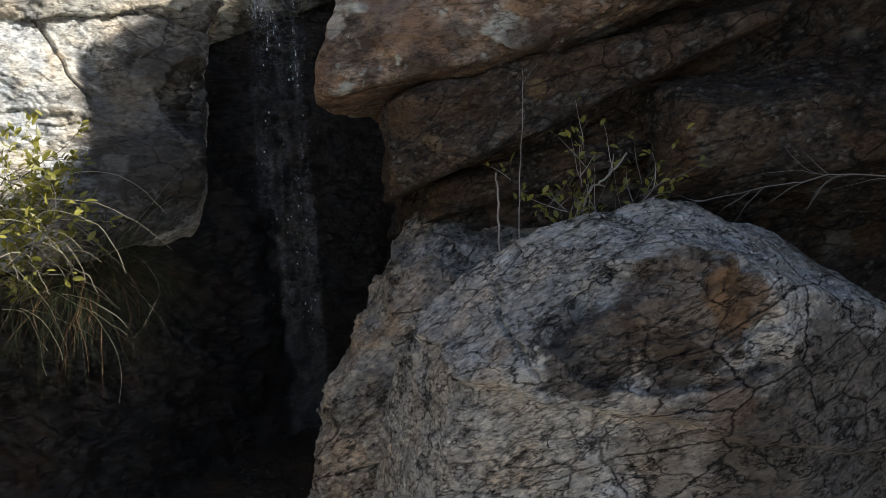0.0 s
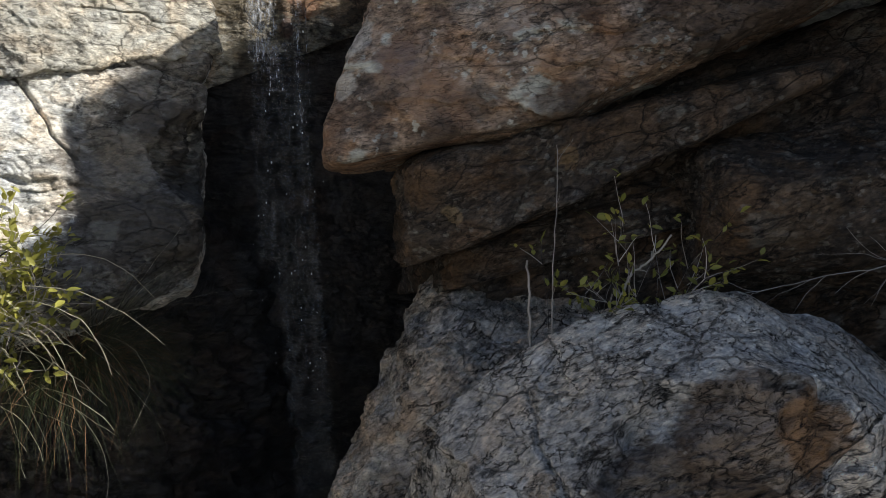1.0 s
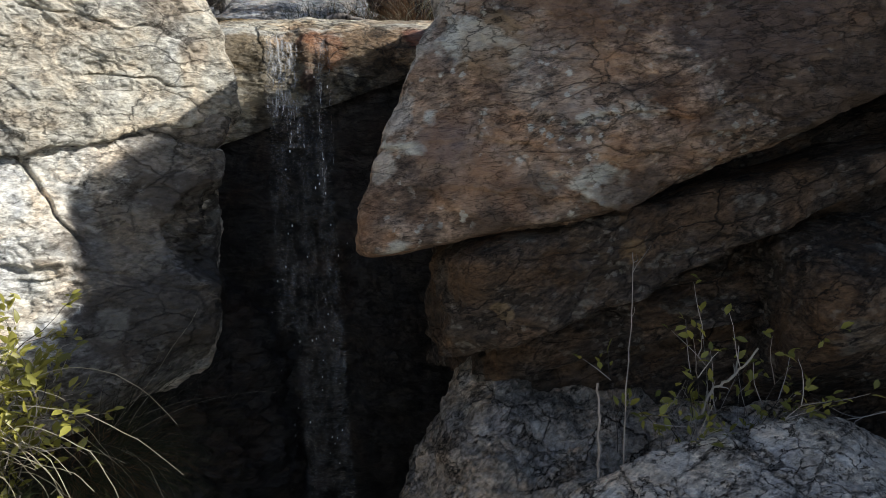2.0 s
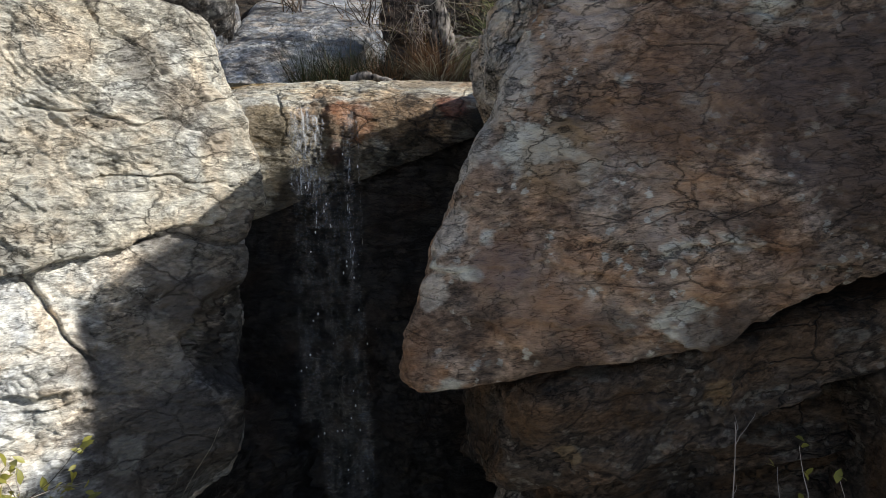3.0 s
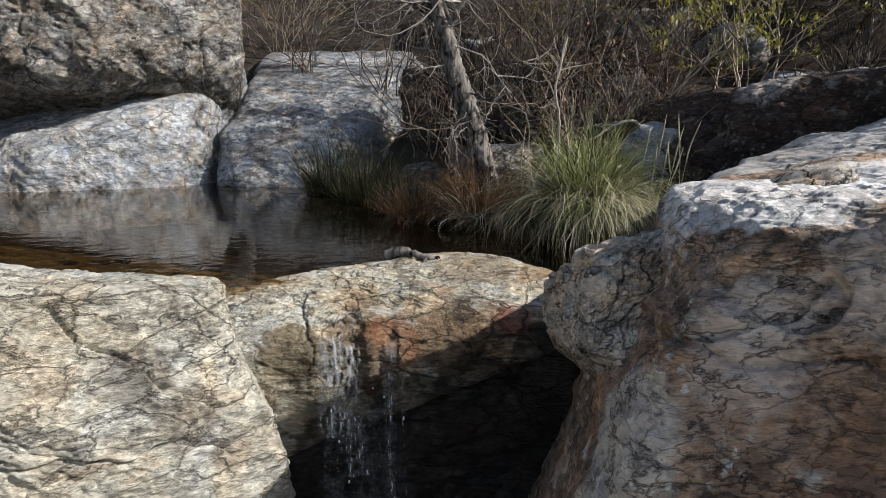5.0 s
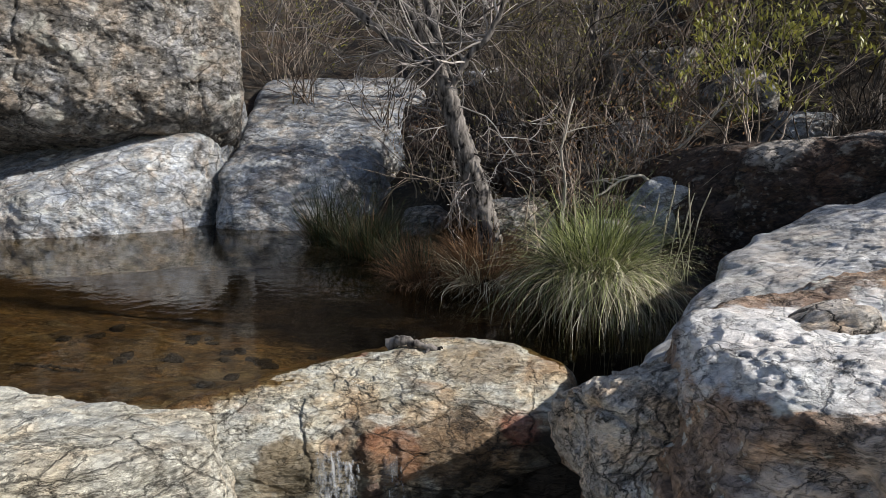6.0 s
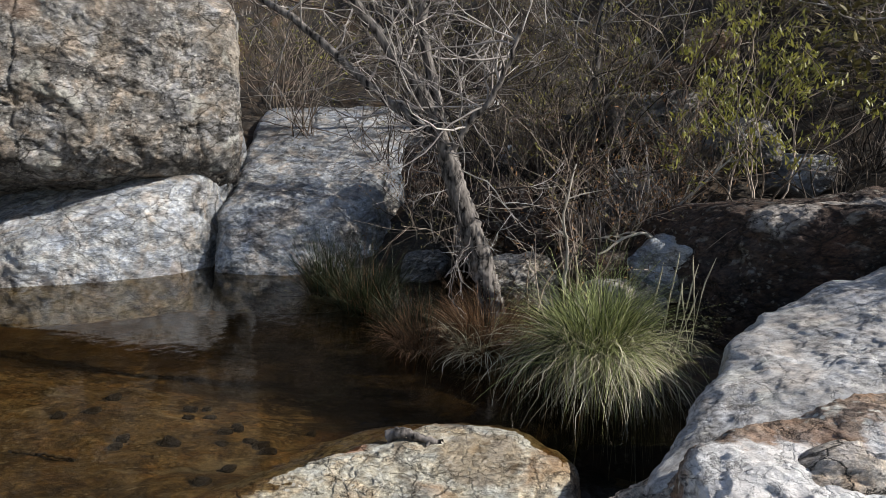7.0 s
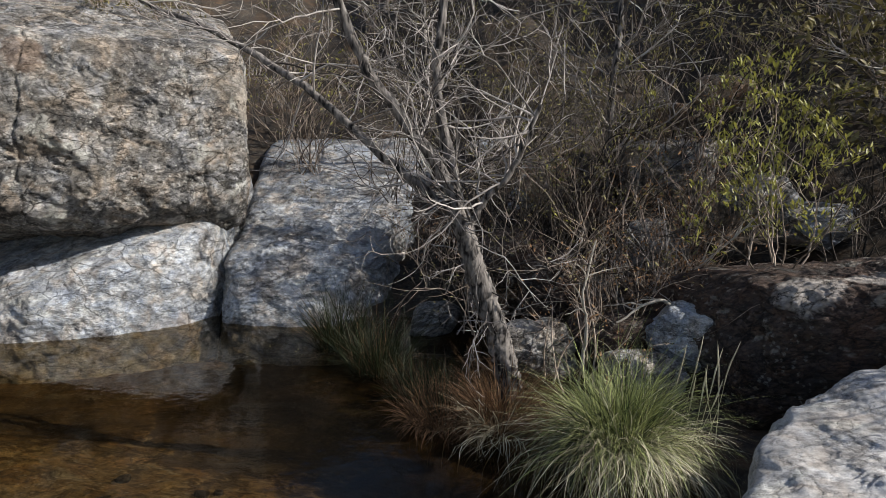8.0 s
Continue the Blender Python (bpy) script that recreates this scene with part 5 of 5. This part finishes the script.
stick("fallen_branch", "bleached dead branch caught in the brush", [(0.05, 7.3, 4.2), (0.06, 7.25, 4.5), (0.02, 7.2, 4.75), (0.1, 7.25, 5.1)], 0.014, 0.005, 6, forks=6)
stick("fallen_branch", "bleached dead branch caught in the brush", [(0.7, 8.3, 4.3), (1.2, 8.2, 4.75), (1.6, 8.1, 5.2)], 0.016, 0.006, 7, forks=8)

# ---- weeds on the ledge by the grey boulder ----
stick("dead_stalk", "broken dead stalk standing on the ledge", [(0.25, 2.98, 1.9), (0.24, 2.97, 2.1), (0.225, 2.96, 2.33)], 0.006, 0.004, 8, TWIG, wob=0.002)
stick("dead_stalk", "tall thin dead stalk with a few side twigs", [(0.33, 2.98, 1.95), (0.33, 2.99, 2.3), (0.335, 3.0, 2.55), (0.335, 3.02, 2.76)], 0.0028, 0.0012, 9, TWIG, forks=4, wob=0.0015, kids=0.14)
stick("dead_stalk", "bent forked dead stick on the ledge", [(0.62, 3.08, 2.15), (0.66, 3.1, 2.24), (0.74, 3.1, 2.31), (0.81, 3.1, 2.40)], 0.0065, 0.004, 10, forks=4, wob=0.003, kids=0.1)
stick("fallen_branch", "long thin dead branch over the boulder", [(2.1, 2.95, 2.28), (1.75, 2.98, 2.32), (1.45, 3.0, 2.27), (1.05, 2.95, 2.2)], 0.0035, 0.0015, 11, TWIG, forks=12, wob=0.006)
rw = random.Random(33)
weed = thing("weed", (0.42, 3.03, 1.95), "sparse withered weed with yellowing leaves", "weed")
sh, tw = Sheet(), []
for _ in range(20):
    branching(rw, sh, (rw.uniform(-0.12, 0.5), rw.uniform(-0.03, 0.12), rw.uniform(-0.02, 0.1)), (rw.gauss(0.1, 0.4), rw.gauss(0, 0.2), 1), rw.uniform(0.15, 0.45), 0.0014, 1, tw, 0.12, 0.0, (2, 4), 0.8)
part("twig_tangle", sh, TWIG, weed)
lv = Sheet()
leaves(lv, [t for t in tw if rw.random() < 0.9], 0.040, rw, 2, 0.012, 0.55)
part("foliage", lv, LEAF, weed)

# ---- grass and leafy plant on the boulder side by the gorge ----
wall_grass = thing("grass_tuft", (-1.80, 3.42, 1.70), "dark drooping grass clump on the shaded rock", "grass")
part("tussock", blades(1300, (-0.02, 0, 0.1), 0.30, 0.66, 55, 0.0022, (40, 120), 1.6, towards=-0.5, bias=0.7), RUSH, wall_grass)
part("brown_tussock", blades(420, (-0.02, 0, 0.08), 0.28, 0.60, 57, 0.0024, (40, 120), 1.5, towards=-0.5, bias=0.7), RUST, wall_grass, "withered brown blades")
part("dry_tussock", blades(26, (0.05, -0.05, 0.22), 0.22, 0.95, 56, 0.0016, (35, 95), 0.9, towards=-0.35, bias=0.85), STRAW, wall_grass, "pale dry arching stalks")
rp = random.Random(44)
plant = thing("leafy_plant", (-1.97, 3.22, 2.05), "sunlit leafy green plant with dry stalks on the rock", "plant")
sh, tw = Sheet(), []
for _ in range(46):
    branching(rp, sh, (rp.gauss(0, 0.09), rp.gauss(0, 0.05), rp.uniform(-0.45, 0.25)), (rp.gauss(0.3, 0.5), rp.gauss(-0.1, 0.3), rp.gauss(0.7, 0.35)), rp.uniform(0.15, 0.38), 0.003, 1, tw, 0.18, 0.0, (2, 4), 0.8)
part("twig_tangle", sh, TWIG, plant)
lv = Sheet()
leaves(lv, [t for t in tw if rp.random() < 0.9], 0.05, rp, 4, 0.02, 0.5)
part("foliage", lv, LEAF, plant)
stalks = thing("dry_stalks", (-1.92, 3.15, 2.1), "pale bent dry grass stalks hanging over the rock", "grass")
rk = random.Random(58)
for _ in range(34):
    st = Sheet()
    path, _d = wander(rk, (rk.gauss(0, 0.1), rk.gauss(0, 0.06), rk.uniform(-0.45, 0.15)), (rk.gauss(0.8, 0.3), rk.gauss(-0.2, 0.3), rk.gauss(0.35, 0.4)), rk.uniform(0.25, 0.7), 14, 0.10, -0.10)
    tube(st, path, np.linspace(0.0022, 0.0009, len(path)), 4)
    part("stalk", st, STRAW, stalks)

# ---- falling water ----
FALL, fn, fl, fb = mat("thin falling water")
fb.inputs["Base Color"].default_value, fb.inputs["Roughness"].default_value = (0.75, 0.78, 0.8, 1), 0.25
ft = fn.new("ShaderNodeBsdfTransparent")
fm = fn.new("ShaderNodeMixShader")
fz = fn.new("ShaderNodeTexNoise")
fco, fmp = fn.new("ShaderNodeTexCoord"), fn.new("ShaderNodeMapping")
fmp.inputs["Scale"].default_value = (30, 30, 5)
fz.inputs["Scale"].default_value, fz.inputs["Detail"].default_value = 1.5, 5
fr2 = fn.new("ShaderNodeValToRGB")
fr2.color_ramp.elements[0].position, fr2.color_ramp.elements[1].position = 0.42, 0.75
fr2.color_ramp.elements[1].color = (0.14, 0.14, 0.14, 1)
fl.new(fco.outputs["Object"], fmp.inputs[0])
fl.new(fmp.outputs[0], fz.inputs["Vector"])
fl.new(fz.outputs[0], fr2.inputs[0])
fl.new(fr2.outputs[0], fm.inputs[0])
fl.new(ft.outputs[0], fm.inputs[1])
fl.new(fb.outputs[0], fm.inputs[2])
fl.new(fm.outputs[0], fn["Material Output"].inputs["Surface"])
FOAM, on, ol, ob_ = mat("white water spilling over rock")
ob_.inputs["Base Color"].default_value, ob_.inputs["Roughness"].default_value = (0.80, 0.82, 0.84, 1), 0.2
ot, om = on.new("ShaderNodeBsdfTransparent"), on.new("ShaderNodeMixShader")
oc, op, oz, orr = on.new("ShaderNodeTexCoord"), on.new("ShaderNodeMapping"), on.new("ShaderNodeTexNoise"), on.new("ShaderNodeValToRGB")
op.inputs["Scale"].default_value = (60, 60, 14)
oz.inputs["Scale"].default_value, oz.inputs["Detail"].default_value = 1.2, 6
orr.color_ramp.elements[0].position, orr.color_ramp.elements[1].position = 0.44, 0.66
orr.color_ramp.elements[1].color = (0.4, 0.4, 0.4, 1)
ol.new(oc.outputs["Object"], op.inputs[0])
ol.new(op.outputs[0], oz.inputs["Vector"])
ol.new(oz.outputs[0], orr.inputs[0])
ol.new(orr.outputs[0], om.inputs[0])
ol.new(ot.outputs[0], om.inputs[1])
ol.new(ob_.outputs[0], om.inputs[2])
ol.new(om.outputs[0], on["Material Output"].inputs["Surface"])
fall = thing("waterfall", (-1.1, 4.9, 3.6), "thin clear strands of falling water", "water")
rf = random.Random(70)
for x0, w0, top, low, skin in ((-1.02, 0.05, 3.63, 0.4, FALL), (-0.985, 0.02, 3.62, 1.4, FALL), (-1.30, 0.09, 3.66, 1.9, FALL), (-1.24, 0.03, 3.6, 0.8, FALL), (-1.10, 0.16, 3.3, 0.2, FALL),
                               (-1.26, 0.12, 3.64, 3.18, FOAM), (-1.18, 0.10, 3.6, 3.0, FOAM), (-1.0, 0.022, 3.62, 2.7, FOAM), (-0.96, 0.008, 3.58, 2.9, FOAM)):
    sh, m = Sheet(), 60
    zs = np.linspace(top, low, m)
    drop = top - zs
    wob = np.array([rf.gauss(0, 0.003) for _ in range(m)]).cumsum()
    xs = x0 + 0.04 * drop + wob * 0.5
    ys = 4.93 - 0.05 * np.sqrt(drop) + 0.0 * zs
    ww = w0 * (0.5 + 0.5 * np.array([rf.random() for _ in range(m)])) * (1 + 0.5 * drop)
    cols = 4
    v = np.stack([np.stack([xs + ww * (j / (cols - 1) - 0.5), ys - 0.012 * math.sin(j * 1.7), zs], 1) for j in range(cols)], 1) - np.array((-1.1, 4.9, 3.6))
    i_, j_ = np.meshgrid(np.arange(m - 1), np.arange(cols - 1), indexing="ij")
    o = i_ * cols + j_
    sh.add(v.reshape(-1, 3), np.stack([o, o + 1, o + cols + 1, o + cols], -1).reshape(-1, 4))
    part("strand", sh, skin, fall)
drops = Sheet()
dv, df = geodesic(2)
for _ in range(50):
    at = np.array((rf.choice((-1.0, -1.02, -1.25)) + rf.gauss(0.02, 0.05) + 1.1, rf.gauss(-0.06, 0.05), rf.uniform(-2.6, 0.0)))
    quad = np.concatenate([df, df[:, 2:]], 1)
    drops.add(dv * np.array((1, 1, 2.2)) * rf.uniform(0.0015, 0.004) + at, quad)
GLINT = plain("bright water drops", (0.6, 0.62, 0.64), (0.8, 0.82, 0.84), 5, 0.1, 0, spec=0.8)
tagged(part("drops", drops, GLINT, fall), kind="stuff")
